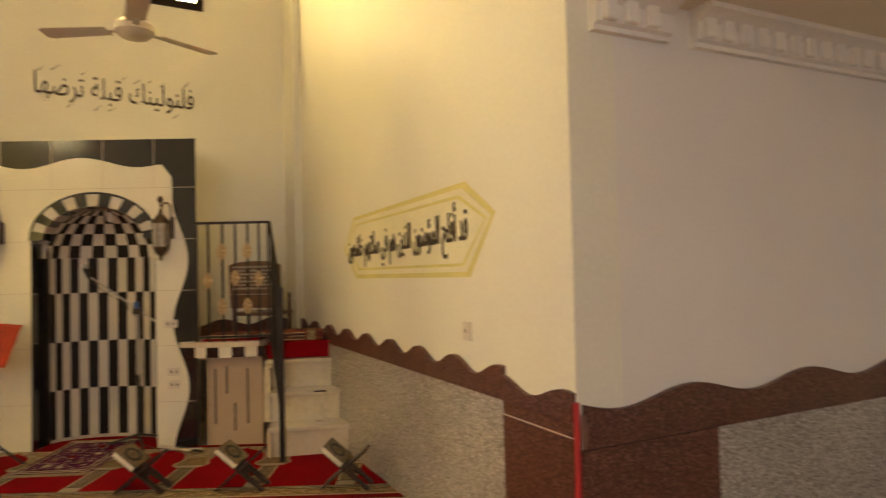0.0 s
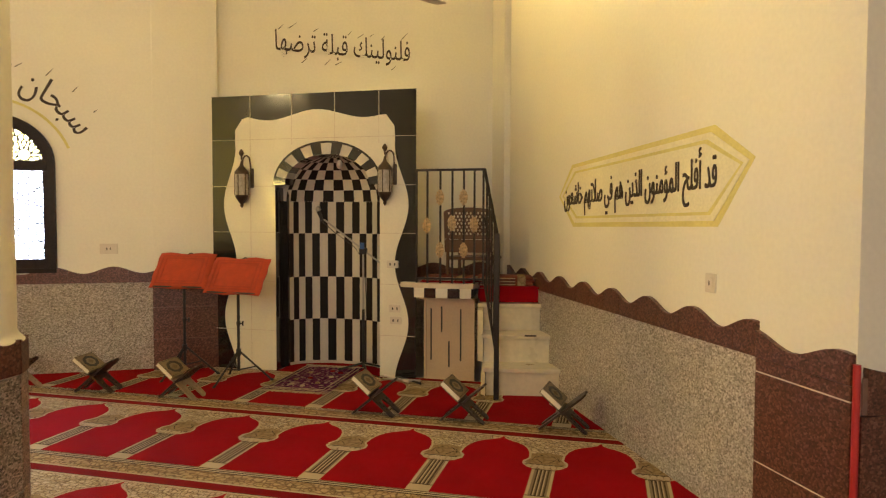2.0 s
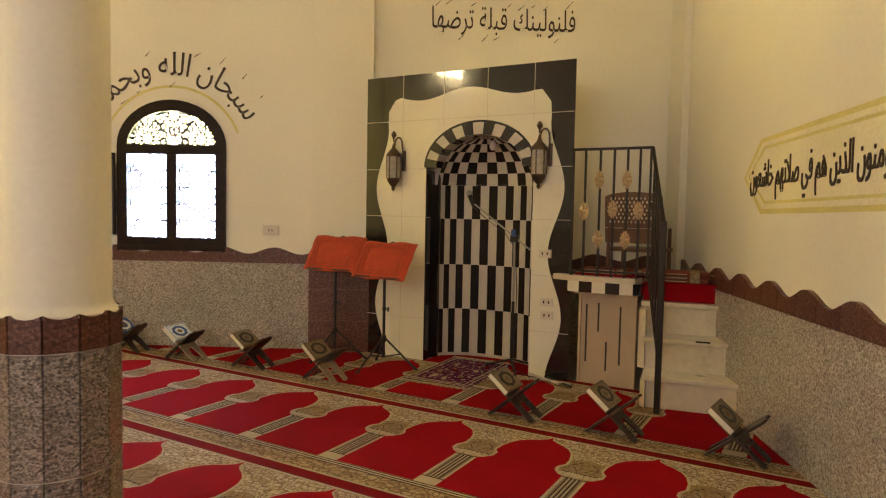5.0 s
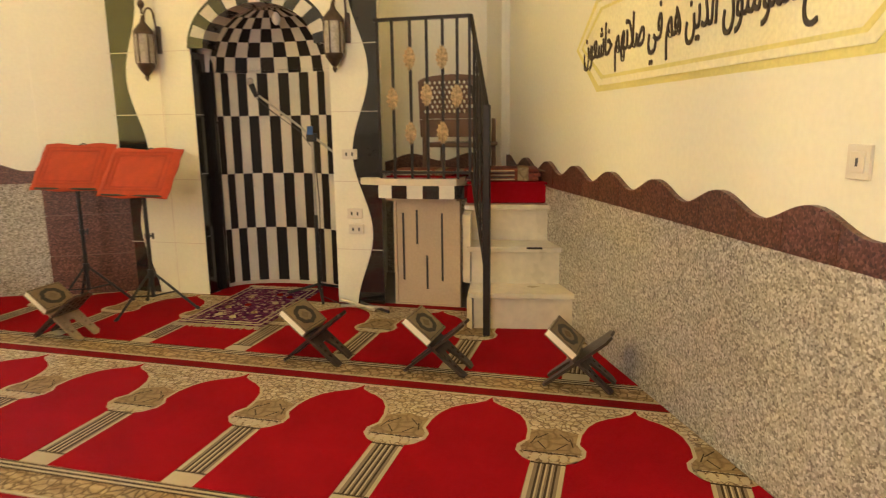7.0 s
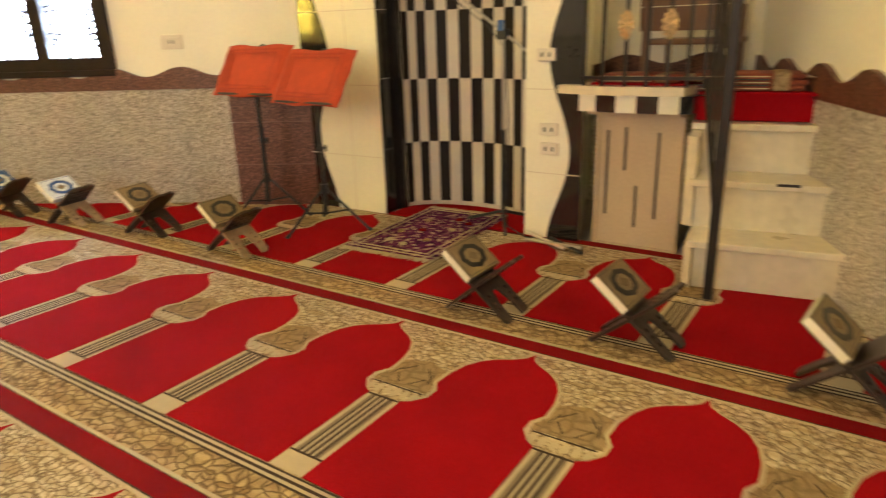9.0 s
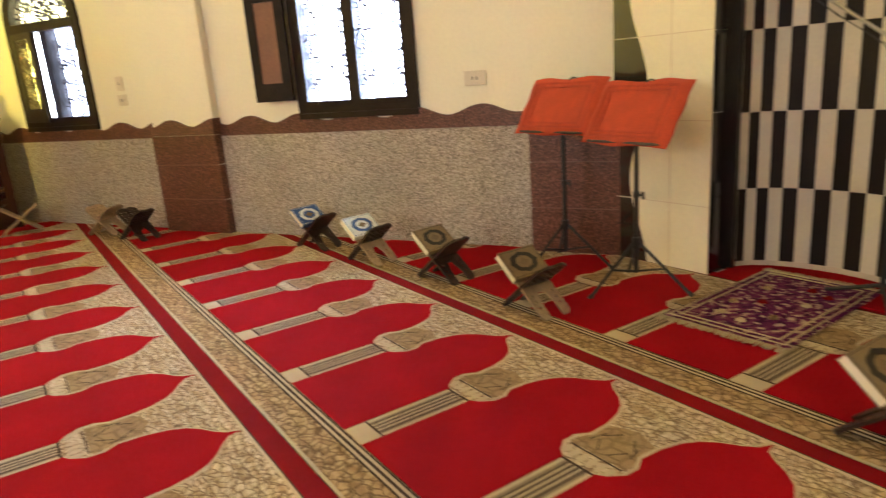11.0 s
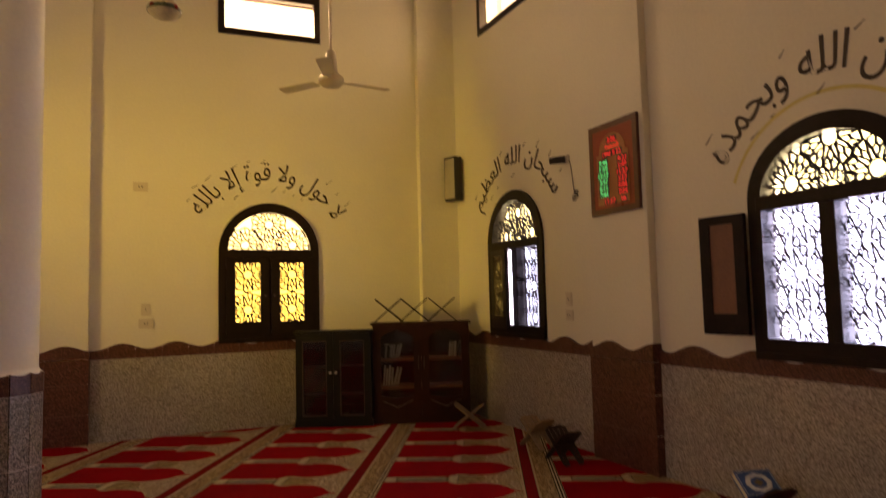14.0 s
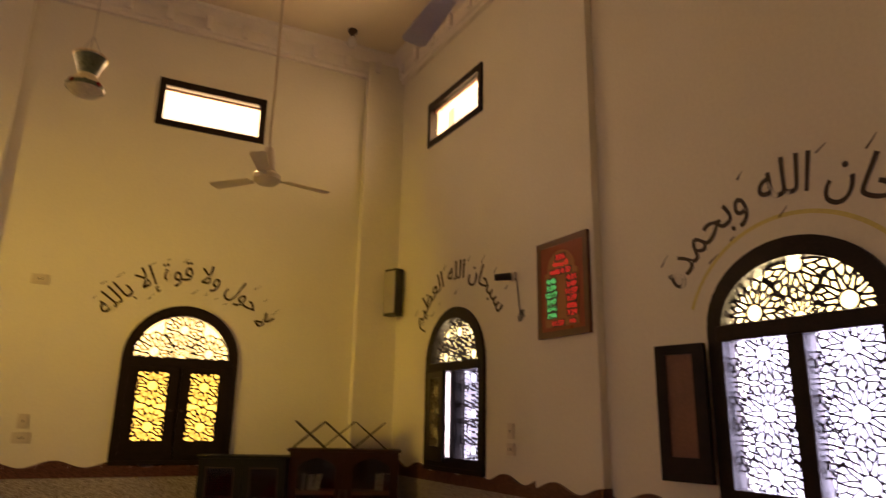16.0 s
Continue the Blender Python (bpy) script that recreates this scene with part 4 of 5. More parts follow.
medal = mesh_of(leaf, "medallion", GOLD)
for s, z in ((2.28, 1.68), (2.495, 1.68), (2.16, 1.43), (2.39, 1.45), (2.59, 1.44), (2.28, 1.21), (2.495, 1.21)):
    part("medallion", medal, None, mb, "gilded leaf medallion", BAL @ pose(s, -0.112, z))
part("newel_post", boxed(2.80, 2.84, -0.41, -0.37, 0, 1.37, 0.004), IRON, mb)
for a, b, r in (((2.64, 0.05, 1.925), (2.82, -0.39, 1.36), 0.014), ((2.64, 0.05, 1.5), (2.82, -0.39, 1.0), 0.009), ((2.64, 0.05, 0.95), (2.82, -0.39, 0.36), 0.012)):
    part("hand_rail", rodded(a, b, r), IRON, mb)
for k in range(1, 5):
    f = k / 5
    p = Vector((2.64, 0.05, 0)).lerp(Vector((2.82, -0.39, 0)), f)
    part("stair_baluster", rodded((p.x, p.y, 0.95 - 0.59 * f), (p.x, p.y, 1.925 - 0.565 * f), 0.009), IRON, mb)
# folded rugs on the landing and the balcony


def folded_rug(m, w, d, h, folds, label):
    """A rug folded into a flat stack: rounded layers, a striped border and a fringe hanging over one end."""
    ru = thing("folded_rug", m, label, "rug", "folded rugs")
    for k in range(folds):
        z0, z1 = h * k / folds, h * (k + 1) / folds
        bm = boxed(0.012 * (k % 2), w - 0.015 * ((k + 1) % 2), 0.006 * (k % 2), d, z0, z1 + 0.001, min(0.012, h / folds * 0.4))
        for v in bm.verts:
            v.co.z += 0.004 * math.sin(v.co.x * 17 + k) * (v.co.z > z0 + 0.01)
        part("fold", bm, RUGROLL, ru, "", None, True)
    for k in range(5):
        part("woven_stripe", boxed(0.02, w * 0.66, -0.003, 0.004, h * (0.12 + 0.17 * k), h * (0.12 + 0.17 * k) + 0.006), (IVORY, BOOKDARK)[k % 2], ru)
    part("woven_border", boxed(w * 0.70, w * 0.84, -0.004, d * 0.9, h * 0.04, h + 0.005, 0.003), BELL, ru, "tan woven border")
    fr = bmesh.new()
    rnd = random.Random(int(w * 1000))
    for k in range(44):
        y = d * k / 44
        ln = rnd.uniform(0.05, 0.10)
        mid = (w + ln * 0.7, y + rnd.uniform(-0.015, 0.015), h * rnd.uniform(0.5, 0.9))
        rod(fr, (w - 0.01, y, h * 0.8), mid, 0.003, 0.0025, 4)
        rod(fr, mid, (mid[0] + 0.02, mid[1] + rnd.uniform(-0.01, 0.01), max(0.004, mid[2] - ln)), 0.0025, 0.0012, 4)
    part("fringe", fr, GREYPILE, ru, "loose pale and brown fringe")
    return ru


folded_rug(MINB @ STAIR @ pose(-0.06, 0.545, 0.879), 0.52, 0.28, 0.085, 3, "red-brown folded rug with a striped edge and fringe")
folded_rug(MINB @ BAL @ pose(2.10, -0.02, 0.923, 0, 0, 3), 0.44, 0.26, 0.035, 2, "red-brown folded rug with a striped edge and fringe")

# ---------------------------------------------------------------- plastic chair behind the balcony rail
ch = thing("chair", MINB @ pose(2.43, 0.36, 0.922, 0, 0, -8) @ Matrix.Scale(0.9, 4), "brown plastic armchair with a pierced flower back", "chair")
hole_pts = []
for r_ in range(7):
    for c_ in range(11):
        cx, cz = -0.215 + 0.0405 * c_ + (0.020 if r_ % 2 else 0), 0.475 + 0.036 * r_
        if abs(cx) < 0.225:
            hole_pts.append([(cx + 0.0155 * math.cos(k * math.tau / 6), cz + 0.0155 * math.sin(k * math.tau / 6)) for k in range(6)])
back = [(-0.26, 0.42), (0.26, 0.42), (0.27, 0.70)] + [(0.27 * math.cos(math.pi * k / 10), 0.70 + 0.05 * math.sin(math.pi * k / 10)) for k in range(1, 10)] + [(-0.27, 0.70)]
part("backrest", plate(back, hole_pts, 0.022, 0.0), PLASTICBR, ch)
part("backrest", plate([(-0.255, 0.28), (0.255, 0.28), (0.26, 0.415), (-0.26, 0.415)], [], 0.022, 0.0), PLASTICBR, ch)
part("seat", boxed(-0.25, 0.25, 0.02, 0.42, 0.20, 0.235, 0.012), PLASTICBR, ch)
for sx in (-0.225, 0.225):
    part("leg", rodded((sx, 0.01, 0), (sx, 0.01, 0.44), 0.02, 0.016), PLASTICBR, ch)
    part("leg", rodded((sx, 0.38, 0), (sx, 0.38, 0.42), 0.02, 0.016), PLASTICBR, ch)

# ---------------------------------------------------------------- music stands with red cloths


def music_stand(x, y, rz, h, label):
    st = thing("music_stand", pose(x, y, 0, 0, 0, rz), label, "music stand", "stands beside the niche")
    part("pole", rodded((0, 0, 0.10), (0, 0, h - 0.10), 0.013), BLACKPL, st)
    part("collar", rodded((0, 0, 0.24), (0, 0, 0.30), 0.022), BLACKPL, st)
    part("collar", rodded((0, 0, 0.52), (0, 0, 0.55), 0.019), BLACKPL, st)
    kb = bmesh.new()
    rod(kb, (0, 0, 0.535), (0.05, 0, 0.535), 0.006)
    rod(kb, (0.045, 0, 0.515), (0.045, 0, 0.555), 0.008)
    part("knob", kb, BLACKPL, st)
    for k in range(3):
        a = math.radians(20 + 120 * k)
        lg = part("leg", rodded((0.018 * math.cos(a), 0.018 * math.sin(a), 0.27), (0.30 * math.cos(a), 0.30 * math.sin(a), 0.012), 0.009), BLACKPL, st)
        part("rubber_foot", rodded((0.29 * math.cos(a), 0.29 * math.sin(a), 0.022), (0.31 * math.cos(a), 0.31 * math.sin(a), 0.006), 0.013), BLACKPL, lg)
        part("brace", rodded((0.014 * math.cos(a), 0.014 * math.sin(a), 0.11), (0.16 * math.cos(a), 0.16 * math.sin(a), 0.14), 0.006), BLACKPL, st)
    tilt = pose(0, -0.02, h, -32, 0, 0)
    part("desk", boxed(-0.25, 0.25, 0.0, 0.012, -0.165, 0.155, 0.004), BLACKPL, st, "", tilt)
    part("ledge", boxed(-0.25, 0.25, -0.008, 0.012, -0.178, -0.166, 0.003), BLACKPL, st, "", tilt)
    bm = bmesh.new()
    nx, nz = 26, 18
    rnd = random.Random(int(x * 100))
    grid = []
    for i in range(nx + 1):
        col = []
        for j in range(nz + 1):
            u, v = -0.29 + 0.58 * i / nx, -0.185 + 0.37 * j / nz
            e = max(abs(u) / 0.29, abs(v) / 0.185)
            y_ = -0.012 + 0.004 * math.sin(u * 23 + v * 11) * (e > 0.6) + (0.018 * (e - 0.88) / 0.12 if e > 0.88 else 0) + rnd.uniform(-0.0012, 0.0012)
            col.append(bm.verts.new((u + 0.004 * math.sin(v * 40), y_, v + 0.006 * math.sin(u * 17 + x))))
        grid.append(col)
    for i in range(nx):
        for j in range(nz):
            bm.faces.new((grid[i][j], grid[i + 1][j], grid[i + 1][j + 1], grid[i][j + 1]))
    r = bmesh.ops.extrude_face_region(bm, geom=bm.faces[:])
    bmesh.ops.translate(bm, vec=(0, 0.006, 0), verts=[v for v in r["geom"] if isinstance(v, bmesh.types.BMVert)])
    bmesh.ops.recalc_face_normals(bm, faces=bm.faces)
    cl = part("cloth", bm, REDCLOTH, st, "orange-red velvet cloth cover", tilt, True)
    for a in (0.24, 0.20):
        b = a * 0.62
        part("stitched_border", plate(rect(-a, a, -b, b), [rect(-a + 0.012, a - 0.012, -b + 0.012, b - 0.012)], 0.003, -0.0175), RUSTCLOTH, cl)
    hb = bmesh.new()
    for k in range(8):
        a0, a1 = math.pi * k / 8, math.pi * (k + 1) / 8
        rod(hb, (0.03 + 0.03 * math.cos(a0), 0.0, 0.155 + 0.03 * math.sin(a0)), (0.03 + 0.03 * math.cos(a1), 0.0, 0.155 + 0.03 * math.sin(a1)), 0.005, n=6)
    part("page_clip", hb, BLACKPL, st, "", tilt)
    return st


music_stand(-1.25, 6.86, -22, 1.00, "black tripod music stand covered with an orange-red cloth")
music_stand(-0.73, 6.54, -28, 0.97, "black tripod music stand covered with an orange-red cloth")

# ---------------------------------------------------------------- microphone on a boom stand
mic = thing("microphone_stand", MIH @ pose(1.44, 0.12, 0), "black boom microphone stand in front of the niche", "microphone stand")
part("pole", rodded((0, 0, 0.06), (0, 0, 1.17), 0.010), GREYMET, mic)
part("sleeve", rodded((0, 0, 0.06), (0, 0, 0.62), 0.014), BLACKPL, mic)
part("clamp", boxed(-0.035, 0.035, -0.03, 0.03, 1.15, 1.21, 0.01), BLACKPL, mic)
part("tag", boxed(-0.022, 0.022, -0.034, -0.030, 1.20, 1.26, 0.002), BOOKBLUE, mic, "small blue paper tag")
part("boom", rodded((-0.40, 0, 1.48), (0.28, 0, 0.99), 0.008), GREYMET, mic)
part("counterweight", rodded((0.22, 0, 1.035), (0.30, 0, 0.977), 0.017), BLACKPL, mic)
mk = part("microphone", rodded((-0.42, 0, 1.47), (-0.45, -0.01, 1.56), 0.014, 0.022), BLACKPL, mic)
part("mesh_head", lathe([(0.005, -0.03), (0.022, -0.015), (0.027, 0.004), (0.022, 0.022), (0.006, 0.032)], 14), GREYMET, mk, "", pose(-0.455, -0.012, 1.575), True)
pts = [Vector((-0.42, 0.0, 1.46)), Vector((-0.30, 0.01, 1.36)), Vector((-0.1, 0.02, 1.22)), Vector((0.0, 0.03, 1.08)), Vector((0.02, 0.03, 0.7)), Vector((0.015, 0.02, 0.3)), Vector((0.05, -0.05, 0.02)), Vector((0.25, -0.2, 0.016)), Vector((0.42, -0.16, 0.016)), Vector((0.55, -0.26, 0.016))]
part("cable", tube(pts, 0.004), BLACKPL, mic)
for k in range(3):
    a = math.radians(-60 + 120 * k)
    part("leg", rodded((0, 0, 0.10), (0.26 * math.cos(a), 0.26 * math.sin(a), 0.02), 0.010), BLACKPL, mic)
# fallen reading stand on the floor beside the niche
fs = thing("folded_stand", MIH @ pose(1.80, -0.12, 0.02, 0, 0, -20), "pale folded metal stand lying on the carpet", "stand")
for k, (a, b) in enumerate((((-0.16, 0.05, 0.01), (0.22, -0.03, 0.012)), ((-0.05, -0.06, 0.01), (0.30, 0.03, 0.02)), ((0.02, 0.07, 0.008), (0.34, -0.02, 0.012)))):
    part("leg", rodded(a, b, 0.010), (PLASTICW, GREYMET, BLACKPL)[k], fs)

# ---------------------------------------------------------------- book stands (rehals) with books


def rehal_mesh(solid):
    """One board of a folding book stand: pierced upper leaf and two feet."""
    L0, L1, W = -0.215, 0.20, 0.20
    out = [(-W / 2, 0.0), (-W / 2, L1 - 0.03), (-W / 4, L1), (0, L1 - 0.012), (W / 4, L1), (W / 2, L1 - 0.03), (W / 2, 0.0),
           (W / 2 - 0.002, L0 + 0.02), (W / 2 - 0.02, L0), (W / 2 - 0.055, L0), (W / 2 - 0.06, L0 + 0.10), (0.02, -0.055), (-0.02, -0.055),
           (-W / 2 + 0.06, L0 + 0.10), (-W / 2 + 0.055, L0), (-W / 2 + 0.02, L0), (-W / 2 + 0.002, L0 + 0.02)]
    holes = []
    if not solid:
        for r_ in range(4):
            for c_ in range(4):
                cx, cz = -0.066 + 0.044 * c_, 0.045 + 0.036 * r_
                holes.append([(cx + 0.013 * math.cos(k * math.tau / 6), cz + 0.013 * math.sin(k * math.tau / 6)) for k in range(6)])
        for sx in (-1, 1):
            for q in range(3):
                holes.append([(sx * 0.07 + 0.011 * math.cos(k * math.tau / 6), -0.07 - 0.036 * q + 0.011 * math.sin(k * math.tau / 6)) for k in range(6)])
    return plate(out, holes, 0.014, -0.007)


def book(parent_m, cover, orn, label, group="", size=(0.175, 0.245, 0.035)):
    w, h, d = size
    b = thing("book", parent_m, label, "book", group)
    part("cover", boxed(-w / 2, w / 2, -0.004, 0.0, -h / 2, h / 2, 0.0015), cover, b)
    part("cover", boxed(-w / 2, w / 2, d - 0.004, d, -h / 2, h / 2, 0.0015), cover, b)
    part("page_block", boxed(-w / 2 + 0.004, w / 2 - 0.002, 0.0, d - 0.004, -h / 2 + 0.004, h / 2 - 0.004), PAGES, b)
    part("spine", boxed(w / 2 - 0.002, w / 2 + 0.002, -0.003, d - 0.001, -h / 2, h / 2, 0.001), cover, b)
    ring = [(0.062 * math.cos(k * math.tau / 20) * (1 + 0.06 * math.cos(k * math.tau / 20 * 8)), 0.085 * math.sin(k * math.tau / 20) * (1 + 0.06 * math.cos(k * math.tau / 20 * 8))) for k in range(20)]
    inn = [(x * 0.64, z * 0.62) for x, z in ring]
    part("ornament", plate(ring, [inn], 0.0015, -0.0055), orn, b, "dark oval cover ornament")
    part("ornament", plate([(0.024, 0), (0.012, 0.017), (0, 0.036), (-0.012, 0.017), (-0.024, 0), (-0.012, -0.017), (0, -0.036), (0.012, -0.017)], [], 0.0015, -0.0055), GREYPILE, b)
    part("cover_line", plate(rect(-w / 2 + 0.008, w / 2 - 0.008, -h / 2 + 0.008, h / 2 - 0.008), [rect(-w / 2 + 0.0105, w / 2 - 0.0105, -h / 2 + 0.0105, h / 2 - 0.0105)], 0.0012, -0.005), orn, b)
    return b


def rehal(x, y, rz, cover=None, orn=None, wood=None, spread=40, solid=True, group="book stands on the carpet", with_book=True, z=0.006, label="", fret=False):
    """A folding X-shaped stand; its hinge runs along local y."""
    wd = wood or REHALWOOD
    hgt = 0.215 * math.sin(math.radians(spread))
    base = pose(x, y, z + hgt + 0.006, 0, 0, rz)
    r = thing("book_stand", base, label or "dark carved folding wooden book stand on the carpet", "book stand", group)
    a = pose(0, 0, 0, 0, 0, 90) @ pose(0, 0, 0, 90 - spread - 0, 0, 0)
    b = pose(0, 0, 0, 0, 0, -90) @ pose(0, 0, 0, 90 - spread, 0, 0)
    part("board", rehal_mesh(solid), wd, r, "", a)
    part("board", rehal_mesh(False), PALEWOOD if fret else wd, r, "pale fretted board" if fret else "", b)
    part("hinge", rodded((0, -0.1, 0), (0, 0.1, 0), 0.012), wd, r)
    if with_book:
        sp = math.radians(spread)
        u, n, dd = Vector((-math.cos(sp), 0, math.sin(sp))), Vector((math.sin(sp), 0, math.cos(sp))), 0.035
        o = u * 0.118 + n * (0.0085 + dd)
        m = base @ Matrix(((-u.x, -n.x, 0, o.x), (0, 0, 1, -0.01), (-u.z, -n.z, 0, o.z), (0, 0, 0, 1)))
        book(m, cover or BOOKTAN, orn or BOOKDARK, "closed book with an olive cover and dark oval ornament" if cover in (None, BOOKTAN) else ("closed book with a pale blue patterned cover" if cover is BOOKWHITE else "closed book with a blue cover"), "books on the stands")
    return r


for x, y, rz in ((1.66, 4.66, -31), (1.02, 5.00, -28), (0.40, 5.29, -27), (-1.13, 6.05, -24), (-1.87, 6.40, -16)):
    rehal(x, y, rz, BOOKTAN, solid=x > 1.5 or x in (-1.87,), fret=x == -1.13)
rehal(-2.58, 6.60, -15, BOOKWHITE, BOOKBLUE, solid=False, fret=True)
rehal(-3.25, 6.82, -10, BOOKBLUE, BOOKWHITE, solid=True)
rehal(-5.17, 6.62, 0, solid=False, with_book=False, group="empty book stands", wood=REHALWOOD)
rehal(-5.72, 6.68, 8, solid=False, with_book=False, group="empty book stands", wood=PALEWOOD, label="pale carved folding book stand on the carpet")
lean = rehal(-6.87, 6.50, 60, solid=False, with_book=False, group="empty book stands", wood=PALEWOOD, spread=38, label="pale carved folding book stand leaning by the cabinet")

# ---------------------------------------------------------------- bookcases


def book_row(m, n, seed, h=0.2):
    rnd = random.Random(seed)
    x = 0.0
    for k in range(n):
        w, hh = rnd.uniform(0.018, 0.03), h * rnd.uniform(0.85, 1.0)
        bk = thing("book", m @ pose(x + 0.002, 0, 0, 0, 14 if k > n - 3 else 5, 0), "grey bound book standing on the shelf", "book", "books in the cabinet")
        part("cover", boxed(0, w, 0, 0.14, 0.004, hh, 0.002), rnd.choice((GREYTILE, FROST, BOOKDARK)), bk)
        part("page_block", boxed(0.003, w - 0.003, -0.001, 0.1, hh - 0.004, hh + 0.001), PAGES, bk)
        x += w + 0.008


def bookcase(name, m, w, h, d, wood, label, carved, seed):
    c = thing(name, m, label, "cabinet")
    part("side", boxed(0, 0.02, 0.02, d, 0.0, h, 0.003), wood, c)
    part("side", boxed(w - 0.02, w, 0.02, d, 0.0, h, 0.003), wood, c)
    part("back", boxed(0.02, w - 0.02, d - 0.012, d, 0.02, h), wood, c)
    part("top", boxed(-0.025, w + 0.025, -0.01, d + 0.005, h - 0.002, h + 0.025, 0.006), wood, c)
    part("plinth", boxed(-0.01, w + 0.01, 0.0, d, 0.0, 0.09, 0.004), wood, c)
    sh = [h * f for f in ((0.34, 0.64) if not carved else (0.38, 0.66))]
    for z in sh:
        part("shelf", boxed(0.02, w - 0.02, 0.03, d - 0.012, z - 0.035, z, 0.002), SHELFWOOD if carved else wood, c)
    for k, sd in ((0, 1), (1, -1)):
        x0, x1 = (0.004, w / 2 - 0.002) if k == 0 else (w / 2 + 0.002, w - 0.004)
        st = 0.085
        zb = 0.14 if not carved else 0.30
        if carved:
            xm = (x0 + x1) / 2
            hole_ = [(x0 + st, zb + 0.02), (xm, zb + 0.0), (x1 - st, zb + 0.02), (x1 - st, h - 0.15), (x1 - st - 0.05, h - 0.10), (xm, h - 0.055), (x0 + st + 0.05, h - 0.10), (x0 + st, h - 0.15)]
        else:
            hole_ = rect(x0 + st, x1 - st, zb, h - 0.10)
        dd = part("door", plate(rect(x0, x1, 0.09, h - 0.004), [hole_], 0.022, -0.002), wood, c)
        part("glass", boxed(x0 + st - 0.008, x1 - st + 0.008, 0.012, 0.015, zb - 0.01, h - 0.05), CLEAR, dd)
        kx = x1 - 0.03 if k == 0 else x0 + 0.03
        if carved:
            part("handle", rodded((kx, -0.022, h * 0.55), (kx, -0.022, h * 0.68), 0.005), BRONZE, dd, "metal bar handle")
            part("carving", plate([(x0 + 0.10, 0.26), ((x0 + x1) / 2, 0.18), (x1 - 0.10, 0.26), (x1 - 0.10, 0.272), ((x0 + x1) / 2, 0.20), (x0 + 0.10, 0.272)], [], 0.008, -0.009), BRONZE, dd)
        else:
            part("knob", rodded((kx, -0.002, h * 0.58), (kx, -0.03, h * 0.58), 0.014, 0.017), GREYMET, dd)
            part("bead", plate(rect(x0 + st - 0.012, x1 - st + 0.012, zb - 0.012, h - 0.088), [rect(x0 + st - 0.004, x1 - st + 0.004, zb - 0.004, h - 0.096)], 0.006, -0.007), BRONZE, dd)
    if carved:
        book_row(m @ pose(0.10, 0.08, sh[1] + 0.001), 7, seed, 0.17)
        book_row(m @ pose(0.10, 0.08, sh[0] + 0.001), 6, seed + 1, 0.22)
        book_row(m @ pose(w - 0.24, 0.08, sh[1] + 0.001), 5, seed + 2, 0.17)
    return c


def along(p, q):
    return pose(p[0], p[1], 0, 0, 0, math.degrees(math.atan2(q[1] - p[1], q[0] - p[0])))


CABL = along((-7.80, 4.79), (-7.49, 5.58))
CABR = along((-7.55, 5.62), (-7.17, 6.66))
bookcase("bookcase", CABL, 0.85, 1.05, 0.26, BLACKWOOD, "black wooden bookcase with two glazed doors", False, 3)
bookcase("bookcase", CABR, 1.10, 1.12, 0.30, CABWOOD, "dark red carved bookcase with glazed doors and books", True, 7)
for x, sp in ((0.18, 40), (0.48, 40), (0.80, 40)):
    p = CABR @ pose(x, 0.14, 1.146)
    rehal(p.translation.x, p.translation.y, math.degrees(CABR.to_euler().z), solid=x != 0.18, with_book=False, z=1.143, spread=sp, group="book stands on the bookcase", label="folding wooden book stand standing on the bookcase")

# ---------------------------------------------------------------- rug before the niche
rug = thing("prayer_rug", pose(-0.04, 6.475, 0.012, 0, 0, -23) @ Matrix.Diagonal((0.92, 0.93, 1, 1)), "purple floral prayer rug with a cream fringe", "rug")
bm = bmesh.new()
nx, ny = 20, 24
gr = [[bm.verts.new((-0.33 + 0.66 * i / nx, -0.52 + 1.04 * j / ny, 0.004 + 0.010 * max(0, math.sin(i * 0.8 + j * 0.3)) * (j < 3))) for j in range(ny + 1)] for i in range(nx + 1)]
for i in range(nx):
    for j in range(ny):
        bm.faces.new((gr[i][j], gr[i + 1][j], gr[i + 1][j + 1], gr[i][j + 1]))
part("woven_field", bm, RUGPURPLE, rug, "", None, True)
for e in (0.305, 0.262):
    for a, b, c, d in ((-e, e, -e - 0.19, -e - 0.184), (-e, e, e + 0.184, e + 0.19), (-e, -e + 0.006, -e - 0.178, e + 0.178), (e - 0.006, e, -e - 0.178, e + 0.178)):
        part("woven_border", boxed(a, b, c, d, 0.012, 0.0165), IVORY, rug)
for k, (x, y) in enumerate([(-0.13, -0.28), (0.1, -0.2), (-0.05, -0.02), (0.14, 0.06), (-0.14, 0.2), (0.06, 0.3), (0.0, -0.33), (-0.17, -0.1), (0.17, 0.24)]):
    part("flower", slab([(x + 0.019 * (1 + 0.35 * math.cos(5 * q)) * math.cos(q), y + 0.019 * (1 + 0.35 * math.cos(5 * q)) * math.sin(q)) for q in [w * math.tau / 20 for w in range(20)]], 0.004, 0.0162), (IVORY, TAN, DEEPRED)[k % 3], rug)
for sg in (-1, 1):
    fr = bmesh.new()
    rnd = random.Random(5)
    for k in range(60):
        x = -0.33 + 0.011 * k
        rod(fr, (x, sg * 0.515, 0.008), (x + rnd.uniform(-0.008, 0.008), sg * (0.56 + rnd.uniform(-0.01, 0.012)), 0.005), 0.0035, n=5)
    part("fringe", fr, IVORY, rug, "cream fringe")
